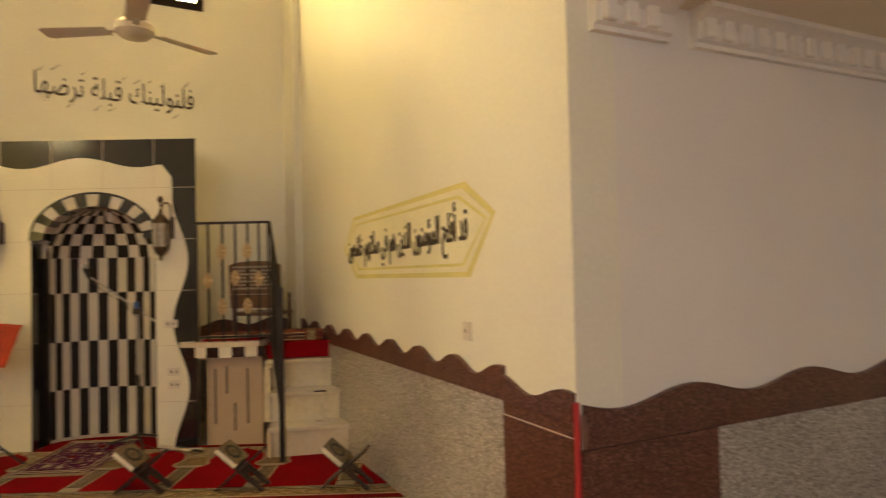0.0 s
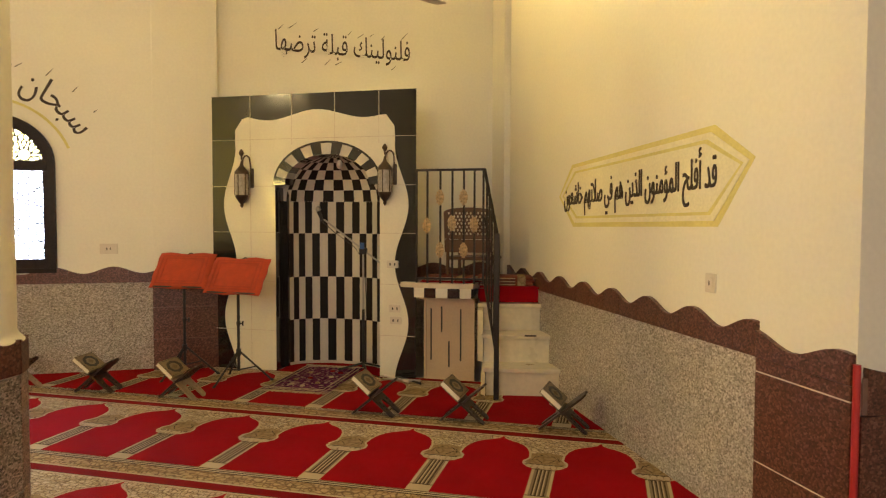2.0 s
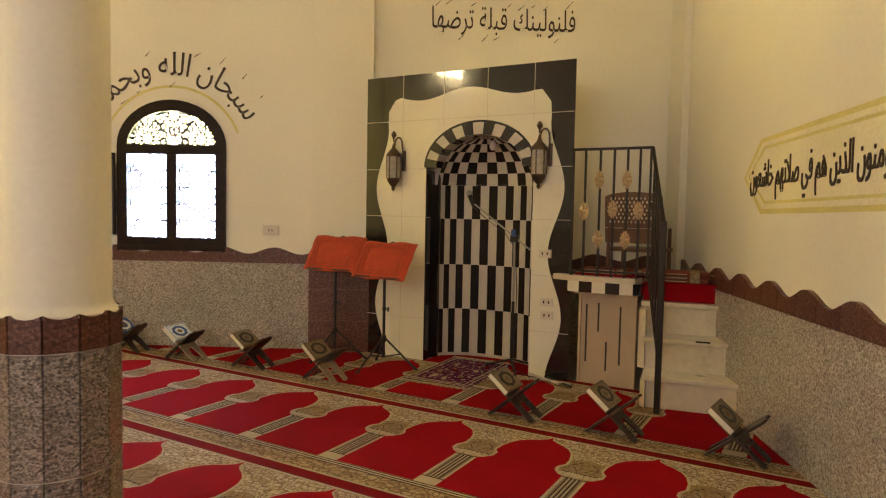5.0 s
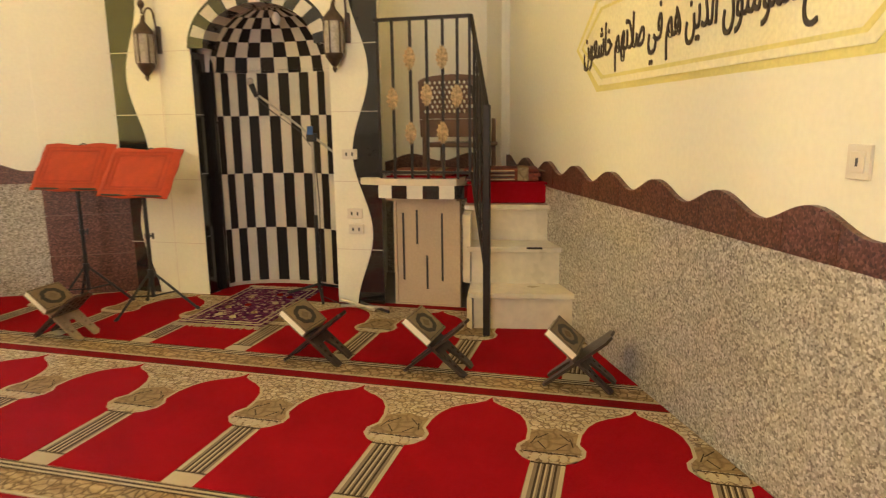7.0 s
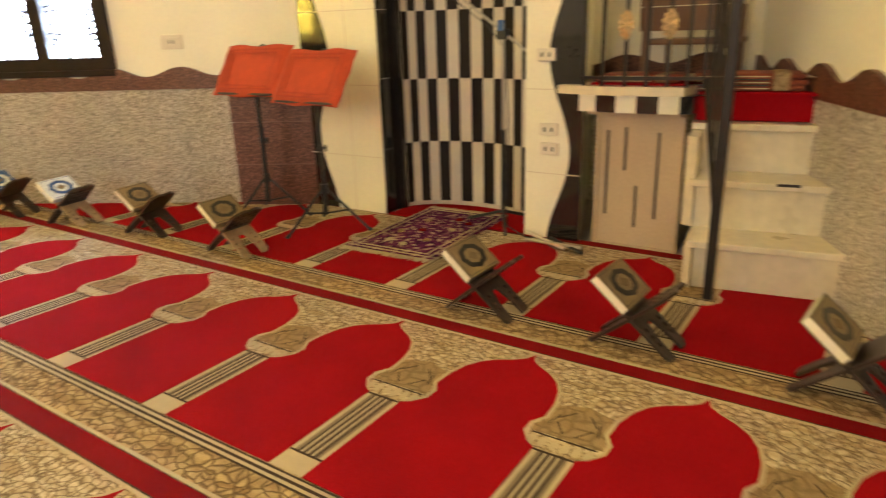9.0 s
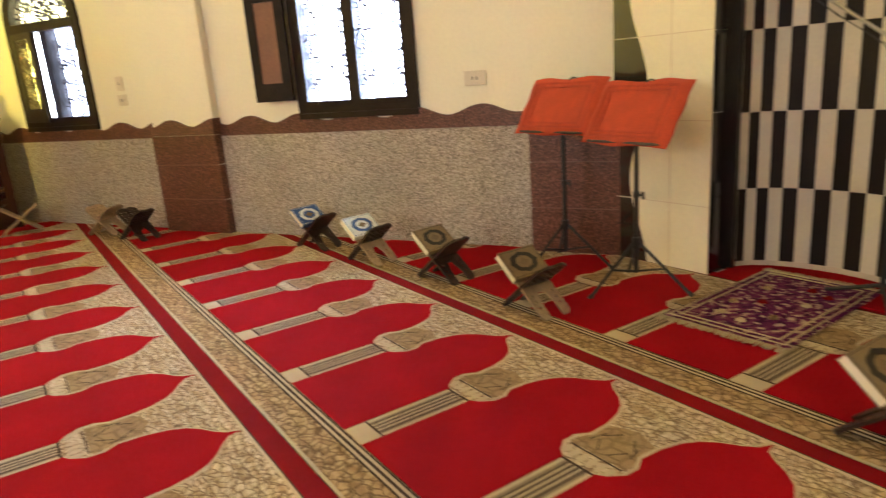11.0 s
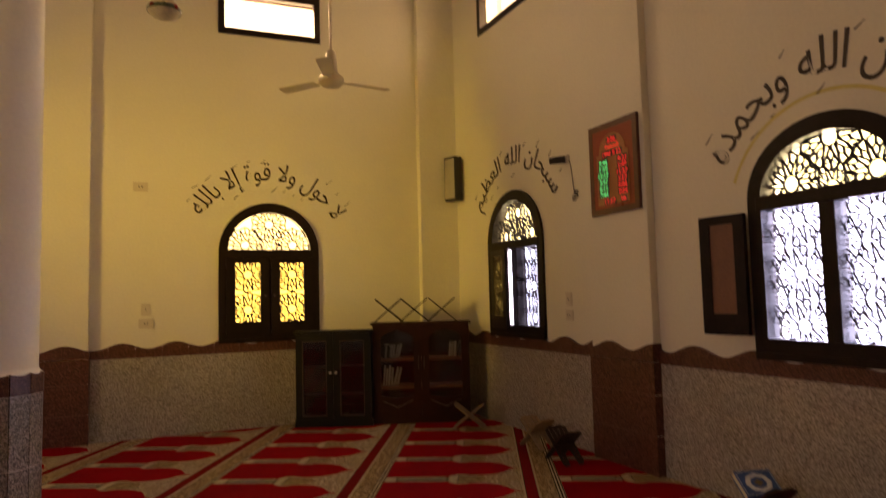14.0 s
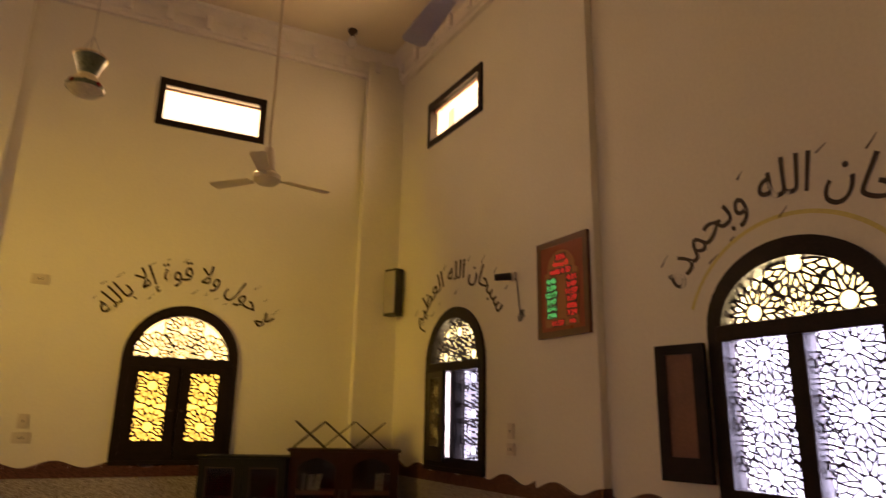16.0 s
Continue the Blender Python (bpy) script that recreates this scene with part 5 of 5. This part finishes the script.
nr = tagged(part("niche_carpet", slab([(-0.50, JD)] + [(-0.50 * math.cos(math.pi * k / 12), JD + 0.26 * math.sin(math.pi * k / 12)) for k in range(1, 12)] + [(0.50, JD), (0.50, 0.0), (-0.50, 0.0)], 0.0, 0.014), RED, None, "red carpet piece on the niche floor", MIH @ pose(NC, 0, 0)), category="carpet")

# ---------------------------------------------------------------- ceiling fans, lamps


def fan(x, y, z, rz, body, blade, label):
    f = thing("ceiling_fan", pose(x, y, z, 0, 0, rz), label, "ceiling fan", "ceiling fans")
    part("rod", rodded((0, 0, 0.12), (0, 0, ZC - z), 0.014), body, f)
    part("canopy", lathe([(0.02, ZC - z - 0.14), (0.07, ZC - z - 0.06), (0.075, ZC - z)], 18), body, f, soft=True)
    part("collar", lathe([(0.045, 0.30), (0.05, 0.27), (0.065, 0.10), (0.075, 0.08)], 18), body, f, "", None, True)
    part("motor", lathe([(0.03, -0.055), (0.09, -0.045), (0.125, -0.01), (0.125, 0.03), (0.09, 0.065), (0.04, 0.08)], 24), body, f, "", None, True)
    for k in range(3):
        bl = bmesh.new()
        box(bl, 0.10, 0.22, -0.022, 0.022, 0.0, 0.006, 0.002)
        part("bracket", bl, body, f, "", pose(0, 0, 0, 0, 0, 120 * k))
        part("blade", slab([(0.18, -0.055), (0.60, -0.07), (0.625, -0.05), (0.625, 0.05), (0.60, 0.07), (0.18, 0.055)], 0.0, 0.005), blade, f, "", pose(0, 0, 0.006, 8, 0, 120 * k))
    return f


fan(-6.5, 4.96, 3.56, 101, FANPAINT, FANPAINT, "cream three-blade ceiling fan on a long rod")
fan(0.37, 5.0, 3.11, 31, FANPAINT, FANPAINT, "cream three-blade ceiling fan on a long rod")
fan(-3.0, 5.12, 3.42, 178, CHROME, CHROME, "polished chrome three-blade ceiling fan")

lamp = thing("hanging_lamp", pose(-5.9, 3.46, 3.74) @ Matrix.Diagonal((0.95, 0.95, 0.9, 1)), "painted white mosque lamp hanging on chains", "pendant lamp")
part("bowl", lathe([(0.04, 0.0), (0.10, 0.02), (0.135, 0.07), (0.125, 0.12), (0.075, 0.17), (0.07, 0.19)], 24), CERAMIC, lamp, "", None, True)
part("neck", lathe([(0.07, 0.19), (0.085, 0.24), (0.115, 0.33), (0.125, 0.36), (0.118, 0.365)], 24), GREENGL, lamp, "dark green flared neck", None, True)
part("rim", lathe([(0.124, 0.35), (0.13, 0.36), (0.124, 0.372)], 24), GOLD, lamp, soft=True)
part("band", lathe([(0.137, 0.06), (0.139, 0.075), (0.132, 0.10)], 24, False), GREENGL, lamp, soft=True)
for k in range(8):
    part("medallion", lathe([(0.022, -0.002), (0.02, 0.004)], 10), DEEPRED if k % 2 else GREENGL, lamp, "", pose(0.134 * math.cos(k * math.pi / 4), 0.134 * math.sin(k * math.pi / 4), 0.085, 0, 90, 45 * k))
for k in range(3):
    a = k * math.tau / 3
    part("chain", rodded((0.12 * math.cos(a), 0.12 * math.sin(a), 0.36), (0, 0, 0.56), 0.004, n=6), GREYMET, lamp)
cn = bmesh.new()
for k in range(60):
    z = 0.56 + k * ((ZC - 3.74) / 0.9 - 0.56) / 60
    rod(cn, (0.004 * (k % 2), 0, z), (-0.004 * (k % 2), 0, z + 0.03), 0.004, n=5)
part("chain", cn, GREYMET, lamp)

cl = thing("ceiling_bulb", pose(-7.58, 6.02, ZC), "bare white bulb in a brown ceiling holder", "ceiling lamp")
part("holder", lathe([(0.06, 0.0), (0.055, -0.03), (0.025, -0.045), (0.025, -0.09)], 16), BRONZE, cl, soft=True)
part("bulb", lathe([(0.02, -0.08), (0.05, -0.13), (0.06, -0.18), (0.045, -0.22), (0.004, -0.24)], 16), BULB, cl, soft=True)

# ---------------------------------------------------------------- lettering


ISO = {"ا": 0xFE8D, "أ": 0xFE83, "إ": 0xFE87, "ب": 0xFE8F, "ة": 0xFE93, "ت": 0xFE95, "ج": 0xFE9D, "ح": 0xFEA1, "خ": 0xFEA5, "د": 0xFEA9, "ذ": 0xFEAB,
       "ر": 0xFEAD, "س": 0xFEB1, "ش": 0xFEB5, "ص": 0xFEB9, "ض": 0xFEBD, "ظ": 0xFEC5, "ع": 0xFEC9, "ف": 0xFED1, "ق": 0xFED5, "ك": 0xFED9, "ل": 0xFEDD, "م": 0xFEE1,
       "ن": 0xFEE5, "ه": 0xFEE9, "و": 0xFEED, "ؤ": 0xFE85, "ي": 0xFEF1, "ﻻ": 0xFEFB}
RIGHTONLY = set("اأإةدذروؤﻻ")


def shaped(word):
    """Joined letter forms of a word, in reading order from right to left, laid out left to right."""
    word = word.replace("لا", "ﻻ")
    out = []
    for k, c in enumerate(word):
        if c not in ISO:
            out.append(c)
            continue
        before = k > 0 and word[k - 1] in ISO and word[k - 1] not in RIGHTONLY
        after = k + 1 < len(word) and word[k + 1] in ISO and c not in RIGHTONLY
        code = ISO[c]
        if c in RIGHTONLY:
            code += 1 if before else 0
        else:
            code += 3 if before and after else 2 if after else 1 if before else 0
        out.append(chr(code))
    return "".join(out[::-1])


def letters(text, arabic=True, depth=0.004, res=3):
    cu = bpy.data.curves.new("lettering", "FONT")
    cu.body = " ".join(shaped(w) for w in text.split()[::-1]) if arabic else text
    cu.size, cu.resolution_u, cu.extrude = 1.0, res, depth
    ob = bpy.data.objects.new("lettering", cu)
    scene.collection.objects.link(ob)
    bpy.context.view_layer.update()
    me = bpy.data.meshes.new_from_object(ob.evaluated_get(bpy.context.evaluated_depsgraph_get()))
    bpy.data.objects.remove(ob)
    return me


def loose(me):
    """The separate islands of a mesh, each as a bmesh."""
    src = bmesh.new()
    src.from_mesh(me)
    out, seen = [], set()
    for v0 in src.verts:
        if v0 in seen:
            continue
        todo, isle = [v0], set()
        while todo:
            v = todo.pop()
            if v not in isle:
                isle.add(v)
                todo += [e.other_vert(v) for e in v.link_edges]
        seen |= isle
        bm, new_of = bmesh.new(), {}
        for v in sorted(isle, key=lambda q: q.index):
            new_of[v] = bm.verts.new(v.co)
        for f in src.faces:
            if f.verts[0] in isle:
                bm.faces.new([new_of[v] for v in f.verts])
        out.append(bm)
    src.free()
    return out


def fit_letters(me, fn):
    """Maps lettering to (u, v) in 0..1 by its bounds, then through fn to wall coordinates."""
    xs = [v.co.x for v in me.vertices]
    ys = [v.co.y for v in me.vertices]
    x0, x1, y0, y1 = min(xs), max(xs), min(ys), max(ys)
    for v in me.vertices:
        u, w = (v.co.x - x0) / (x1 - x0), (v.co.y - y0) / (y1 - y0)
        x, z = fn(u, w)
        v.co = (x, -0.002 - v.co.z, z)
    me.flip_normals()
    return me


def calligraphy(name, m, text, fn, label, strokes):
    c = thing(name, m, label, "wall calligraphy")
    me = fit_letters(letters(text), fn)
    me.materials.append(INK)
    part("lettering", me, None, c)
    rnd = random.Random(len(text))
    for k in range(strokes):
        u = (k + 0.5) / strokes
        w = rnd.choice((1.08, 1.16, -0.06, 1.02))
        x, z = fn(u, w)
        a = rnd.uniform(0.5, 0.9)
        ln = rnd.uniform(0.02, 0.05)
        bm = bmesh.new()
        rod(bm, (x - ln * math.cos(a), -0.002, z - ln * math.sin(a)), (x + ln * math.cos(a), -0.002, z + ln * math.sin(a)), 0.0045, 0.0015, 6)
        part("vowel_mark", bm, INK, c)
    return c


def on_arc(xc, zc, r0, r1, a0, a1):
    def fn(u, w):
        a = math.radians(a0 + (a1 - a0) * u)
        r = r0 + (r1 - r0) * w
        return xc + r * math.cos(a), zc + r * math.sin(a)
    return fn


calligraphy("wall_calligraphy", WALL_W, "فلنولينك قبلة ترضها", lambda u, w: (-0.42 + 1.39 * u, 3.10 + 0.03 * (1 - u) + 0.28 * w), "dark brown painted calligraphy above the prayer niche", 12)
for nm, wm, xc, tx, n in (("A", WALL_F, AY, "لا حول ولا قوة إلا بالله", 14), ("B", WALL_W, WX["B"], "سبحان الله العظيم", 9), ("C", WALL_W, WX["C"], "سبحان الله وبحمده", 9), ("D", WALL_F, AY2, "لا حول ولا قوة إلا بالله", 14)):
    sh_ = None if nm != "C" else part("sprayed_arc", plate([(xc + 0.70 * math.cos(math.radians(q)), SPRING - 0.12 + 0.70 * math.sin(math.radians(q))) for q in range(22, 159, 4)] + [(xc + 0.725 * math.cos(math.radians(q)), SPRING - 0.12 + 0.725 * math.sin(math.radians(q))) for q in range(158, 21, -4)], [], 0.001, -0.0012), LIME, None)
    cg = calligraphy("wall_calligraphy", wm, tx, on_arc(xc, SPRING - (0.12 if nm == "C" else 0), 0.75, 1.05, 151, 28), "dark brown painted calligraphy arching over the window", n)
    if sh_ is not None:
        sh_.parent = cg

# framed sign on the right wall: local x runs from -5.55 (far) to -3.0 (near)
sg = thing("wall_inscription", WALL_R, "yellow-green pointed cartouche painted with dark calligraphy", "wall sign")
hexa = [(-5.52, 1.675), (-5.225, 1.46), (-3.40, 1.475), (-3.13, 1.765), (-3.44, 1.935), (-5.26, 1.89)]


def shrink(poly, f, cx=-4.33, cz=1.69):
    return [(cx + (x - cx) * (1 - f * 0.25), cz + (z - cz) * (1 - f)) for x, z in poly]


part("soft_edge", plate(shrink(hexa, -0.14), [shrink(hexa, 0.02)], 0.0015, -0.0015), LIME, sg, "yellow-green sprayed edge")
part("border", plate(hexa, [shrink(hexa, 0.13)], 0.005, -0.005), SIGNFILL, sg, "pale raised border")
part("field", plate(shrink(hexa, 0.13), [], 0.003, -0.003), SIGNFILL, sg)
part("inner_edge", plate(shrink(hexa, 0.14), [shrink(hexa, 0.22)], 0.001, -0.0045), LIME, sg)
me = fit_letters(letters("قد أفلح المؤمنون الذين هم في صلاتهم خاشعون"), lambda u, w: (-5.43 + 2.05 * u, 1.50 + 0.05 * u + 0.32 * w))
for v in me.vertices:
    v.co.y -= 0.004
me.materials.append(INK)
part("lettering", me, None, sg)

# ---------------------------------------------------------------- wall fittings


def switch(m, x, z, label="white plastic wall light switch", wide=0.075, high=0.085, holes=1):
    s = thing("wall_switch" if holes == 1 else "wall_socket", m @ pose(x, 0, z), label, "switch" if holes == 1 else "socket")
    part("plate", boxed(-wide / 2, wide / 2, -0.012, 0, -high / 2, high / 2, 0.003), PLASTICW, s)
    part("rocker", boxed(-wide * 0.3, wide * 0.3, -0.016, -0.011, -high * 0.3, high * 0.3, 0.002), PLASTICW, s)
    for k in range(holes):
        d = (k - (holes - 1) / 2) * 0.03
        part("hole", boxed(d - 0.004, d + 0.004, -0.0175, -0.015, -0.012, 0.012), BOOKDARK, s)
    return s


switch(WALL_F, 3.24, 1.37, wide=0.09, high=0.13)
switch(WALL_F, 3.245, 1.22, "white plastic double wall socket", 0.15, 0.10, 2)
switch(WALL_F, 3.18, 2.71, "white plastic double wall socket", 0.15, 0.10, 2)
switch(WALL_W, -5.61, 1.37, wide=0.09, high=0.13)
switch(WALL_W, -5.61, 1.22, "white plastic double wall socket", 0.11, 0.10, 2)
switch(WALL_W, -1.99, 1.19, "white plastic double wall socket", 0.16, 0.10, 2)
switch(WALL_R, -3.41, 1.153, "white wall switch above the wavy tiles", 0.085, 0.10)

spk = thing("loudspeaker", WALL_W @ pose(-7.80, -0.18, 2.62, 0, 0, 18), "dark column loudspeaker mounted on the wall", "loudspeaker")
part("body", boxed(-0.10, 0.10, 0, 0.13, 0.0, 0.56, 0.01), BLACKPL, spk)
part("grille", boxed(-0.085, 0.085, -0.006, 0.002, 0.03, 0.53, 0.003), GREYMET, spk, "grey metal grille")
part("bracket", boxed(-0.03, 0.03, 0.13, 0.16, 0.2, 0.34), BLACKPL, spk)

cm = thing("security_camera", WALL_W @ pose(-5.55, 0, 2.70), "small black camera with a dangling cable", "security camera")
part("mount", boxed(-0.035, 0.035, -0.03, 0, -0.04, 0.04, 0.005), PLASTICW, cm)
part("body", rodded((0.0, -0.03, 0.0), (-0.09, -0.15, -0.01), 0.035, 0.03, 14), BLACKPL, cm)
wp = [Vector((0.03 + 0.13 * f, -0.01, -0.02 - 0.5 * f + 0.05 * math.sin(f * 9))) if f < 0.6 else Vector((0.11 + 0.05 * math.sin(f * 40), -0.01, -0.36 + 0.05 * math.cos(f * 31))) for f in [k / 24 for k in range(25)]]
part("cable", tube(wp, 0.004, 5), BLACKPL, cm)

# prayer-time clock on the pilaster
ck = thing("digital_wall_clock", WALL_W @ pose(-4.78, -0.075, 2.475), "wooden framed clock with red and green prayer times", "clock")
part("frame", plate(rect(-0.305, 0.305, -0.39, 0.39), [rect(-0.255, 0.255, -0.34, 0.34)], 0.03, -0.03), CLOCKWOOD, ck)
part("face", boxed(-0.256, 0.256, -0.027, -0.002, -0.345, 0.345), CLOCKRED, ck)
part("panel", plate([(-0.20, -0.31), (0.20, -0.31), (0.20, 0.12), (0.165, 0.13)] + [(0.165 * math.cos(math.pi * k / 12), 0.14 + 0.15 * math.sin(math.pi * k / 12)) for k in range(13)] + [(-0.165, 0.13), (-0.20, 0.12)], [], 0.003, -0.033), CLOCKTAN, ck, "copper coloured arched panel")
rows_ = [("3:26", 0.0, 0.235, 0.05, LEDRED), ("1443 8 22", 0.0, 0.12, 0.045, LEDRED), ("11:57", -0.04, -0.285, 0.045, LEDRED), ("10", 0.13, -0.285, 0.04, LEDRED)]
for k, (g, r_) in enumerate((("4:46", "4:21"), ("5:59", "5:49"), ("12:17", "11:57"), ("3:47", "3:27"), ("6:16", "6:06"), ("7:44", "7:24"))):
    z = 0.055 - 0.055 * k
    rows_ += [(g, -0.115, z, 0.046, LEDGREEN), (r_, 0.125, z, 0.046, LEDRED)]
for tx, x, z, h, mt in rows_:
    w = 0.026 * len(tx)
    part("digit_window", boxed(x - w / 2 - 0.012, x + w / 2 + 0.012, -0.0345, -0.033, z - h / 2 - 0.004, z + h / 2 + 0.004), BOOKDARK, ck)
    me = fit_letters(letters(tx, False, 0.0006, 2), lambda u, v, x=x, z=z, w=w, h=h: (x + (u - 0.5) * w, z + (v - 0.5) * h * 0.85))
    for v in me.vertices:
        v.co.y -= 0.0338
    for piece in loose(me):
        part("digit", piece, mt, ck)
me = fit_letters(letters("الجمعة", True, 0.0006, 2), lambda u, v: (-0.085 + 0.17 * u, 0.155 + 0.05 * v))
for v in me.vertices:
    v.co.y -= 0.0338
me.materials.append(LEDRED)
part("digits", me, None, ck)

# ---------------------------------------------------------------- carpets (rows across the room)
CP = 0.64
LINES = [6.085, 4.74, 3.43, 2.065, 0.71, -0.68, -2.05, -3.42]
SHIFT = {0: -3.09, 1: -2.495, 2: -5.07, 3: -6.97, 4: -7.52, 5: -5.83, 6: -5.83}
PLANES = [((XF + 0.03, 0, 0), (1, 0, 0)), ((XR - 0.03, 0, 0), (-1, 0, 0)), (tuple(WALL_W @ Vector((0, -0.03, 0))), tuple(WALL_W.to_3x3() @ Vector((0, -1, 0)))), ((0, YB + 0.03, 0), (0, 1, 0))]
INV = CARPET.inverted()


def clipped(bm, off=(0, 0)):
    for p, n in PLANES:
        lp, ln = INV @ Vector(p), INV.to_3x3() @ Vector(n)
        bmesh.ops.bisect_plane(bm, geom=bm.verts[:] + bm.edges[:] + bm.faces[:], plane_co=lp - Vector((*off, 0)), plane_no=ln, clear_inner=True)
    return bm


NICHE = [(0.068, 1.115), (0.068, 0.63), (0.10, 0.61), (0.135, 0.56), (0.137, 0.505), (0.108, 0.455), (0.112, 0.37), (0.132, 0.29), (0.165, 0.23), (0.21, 0.188), (0.265, 0.155), (0.303, 0.122), (0.325, 0.075)]


def niche_outline(grow, ks):
    left_ = [(x - (grow if k > 1 else 0), -d * ks + (grow if k == len(NICHE) - 1 else 0)) for k, (x, d) in enumerate(NICHE)]
    return left_ + [(CP - x, y) for x, y in left_[-2::-1]]


def corners_in(x0, x1, y0, y1):
    n = 0
    for x in (x0, x1):
        for y in (y0, y1):
            w = CARPET @ Vector((x, y, 0))
            n += XF + 0.04 < w.x < XR - 0.04 and YB + 0.04 < w.y < YW - 0.04
    return n


for i, (R, R2) in enumerate(zip(LINES, LINES[1:])):
    ks = (R - R2) / 1.345
    row = thing("carpet_row", CARPET @ pose(0, R, 0), "red prayer carpet strip with tan scrollwork arches", "carpet", "carpet rows", "structure")
    x0, x1 = -12.0, 5.0

    def band(name, d0, d1, z, material, label=""):
        bm = clipped(boxed(x0, x1, -d1 * ks, -d0 * ks, 0.0, z), (0, R))
        if len(bm.faces):
            part(name, bm, material, row, label)

    band("arch_field", 0.05, 1.115, 0.006, FAN, "tan vine pattern")
    band("gold_band", 1.115, 1.31, 0.0062, TAN, "tan scroll border")
    band("red_line", -0.030, 0.05, 0.0068, DEEPRED, "dark red stripe")
    for d0, d1, mt in ((0.05, 0.056, CARPETBLACK), (0.056, 0.068, IVORY), (1.118, 1.126, CARPETBLACK), (1.126, 1.138, IVORY), (1.138, 1.150, CARPETBLACK), (1.150, 1.162, IVORY), (1.162, 1.170, CARPETBLACK), (1.296, 1.31, IVORY)):
        band("line", d0, d1, 0.0074, mt)
    k0 = math.floor((x0 - SHIFT[i]) / CP)
    cache = {}
    for k in range(k0, int((x1 - SHIFT[i]) / CP)):
        xc = SHIFT[i] + CP * k
        q = corners_in(xc - 0.1, xc + CP + 0.1, R - 1.12 * ks, R)
        if q == 0 or (i > 5):
            continue
        for nm, z, mt, make in (("niche_edge", 0.0082, IVORY, lambda: slab(niche_outline(0.015, ks), 0.0, 0.0082)), ("red_niche", 0.0095, RED, lambda: slab(niche_outline(0.0, ks), 0.0, 0.0095))):
            if q == 4:
                if nm not in cache:
                    cache[nm] = mesh_of(make(), nm, mt)
                part(nm, cache[nm], None, row, "", pose(xc, 0, 0))
            else:
                bm = clipped(make(), (xc, R))
                if len(bm.faces):
                    part(nm, bm, mt, row, "", pose(xc, 0, 0))
        def motif():
            bm = bmesh.new()
            for a, b, d0, d1, mi in ((-0.067, 0.067, 1.03, 1.112, 0), (-0.067, 0.067, 0.64, 1.02, 1), (-0.066, 0.066, 1.02, 1.027, 2), (-0.068, 0.068, 0.63, 0.64, 2), (-0.105, 0.105, 0.548, 0.553, 2),
                                       (-0.066, -0.050, 0.64, 1.02, 0), (0.050, 0.066, 0.64, 1.02, 0), (-0.036, -0.028, 0.64, 1.02, 2), (-0.014, -0.006, 0.64, 1.02, 2), (0.008, 0.016, 0.64, 1.02, 2), (0.030, 0.038, 0.64, 1.02, 2), (-0.027, -0.021, 0.64, 1.02, 0), (-0.005, 0.001, 0.64, 1.02, 0), (0.017, 0.023, 0.64, 1.02, 0)):
                box(bm, a, b, -d1 * ks, -d0 * ks, 0, 0.0078 if (d1 - d0 < 0.2 or b - a < 0.05) else 0.0072, 0, None, mi)
            for k_ in range(6):
                cx_ = -0.0925 + 0.037 * k_
                poly = [(cx_ + 0.016 * math.cos(q_), -0.588 * ks + 0.030 * math.sin(q_)) for q_ in [w_ * math.tau / 8 for w_ in range(8)]]
                vv = [bm.verts.new((x_, y_, 0.0082)) for x_, y_ in poly]
                bm.faces.new(vv).material_index = 0
            bell = [(-0.10, -0.37), (-0.097, -0.455), (-0.118, -0.51), (-0.115, -0.544), (0.115, -0.544), (0.118, -0.51), (0.097, -0.455), (0.10, -0.37), (0.0, -0.33)]
            bm.faces.new([bm.verts.new((x_, y_ * ks, 0.0079)) for x_, y_ in bell]).material_index = 3
            for x_, y_, r_ in ((-0.045, -0.41, 52), (0.045, -0.41, -52), (-0.04, -0.49, -56), (0.04, -0.49, 56), (-0.075, -0.45, 75), (0.075, -0.45, -75)):
                box(bm, -0.034, 0.034, -0.0025, 0.0025, 0, 0.0084, 0, pose(x_, y_ * ks, 0, 0, 0, r_), 2)
            return bm
        if q == 4:
            if "m" not in cache:
                cache["m"] = mesh_of(motif(), "column_motif", [IVORY, GREYPILE, CARPETBLACK, BELL])
            part("column_motif", cache["m"], None, row, "", pose(xc, 0, 0))
        else:
            bm = clipped(motif(), (xc, R))
            if len(bm.faces):
                part("column_motif", bm, [IVORY, GREYPILE, CARPETBLACK, BELL], row, "", pose(xc, 0, 0))
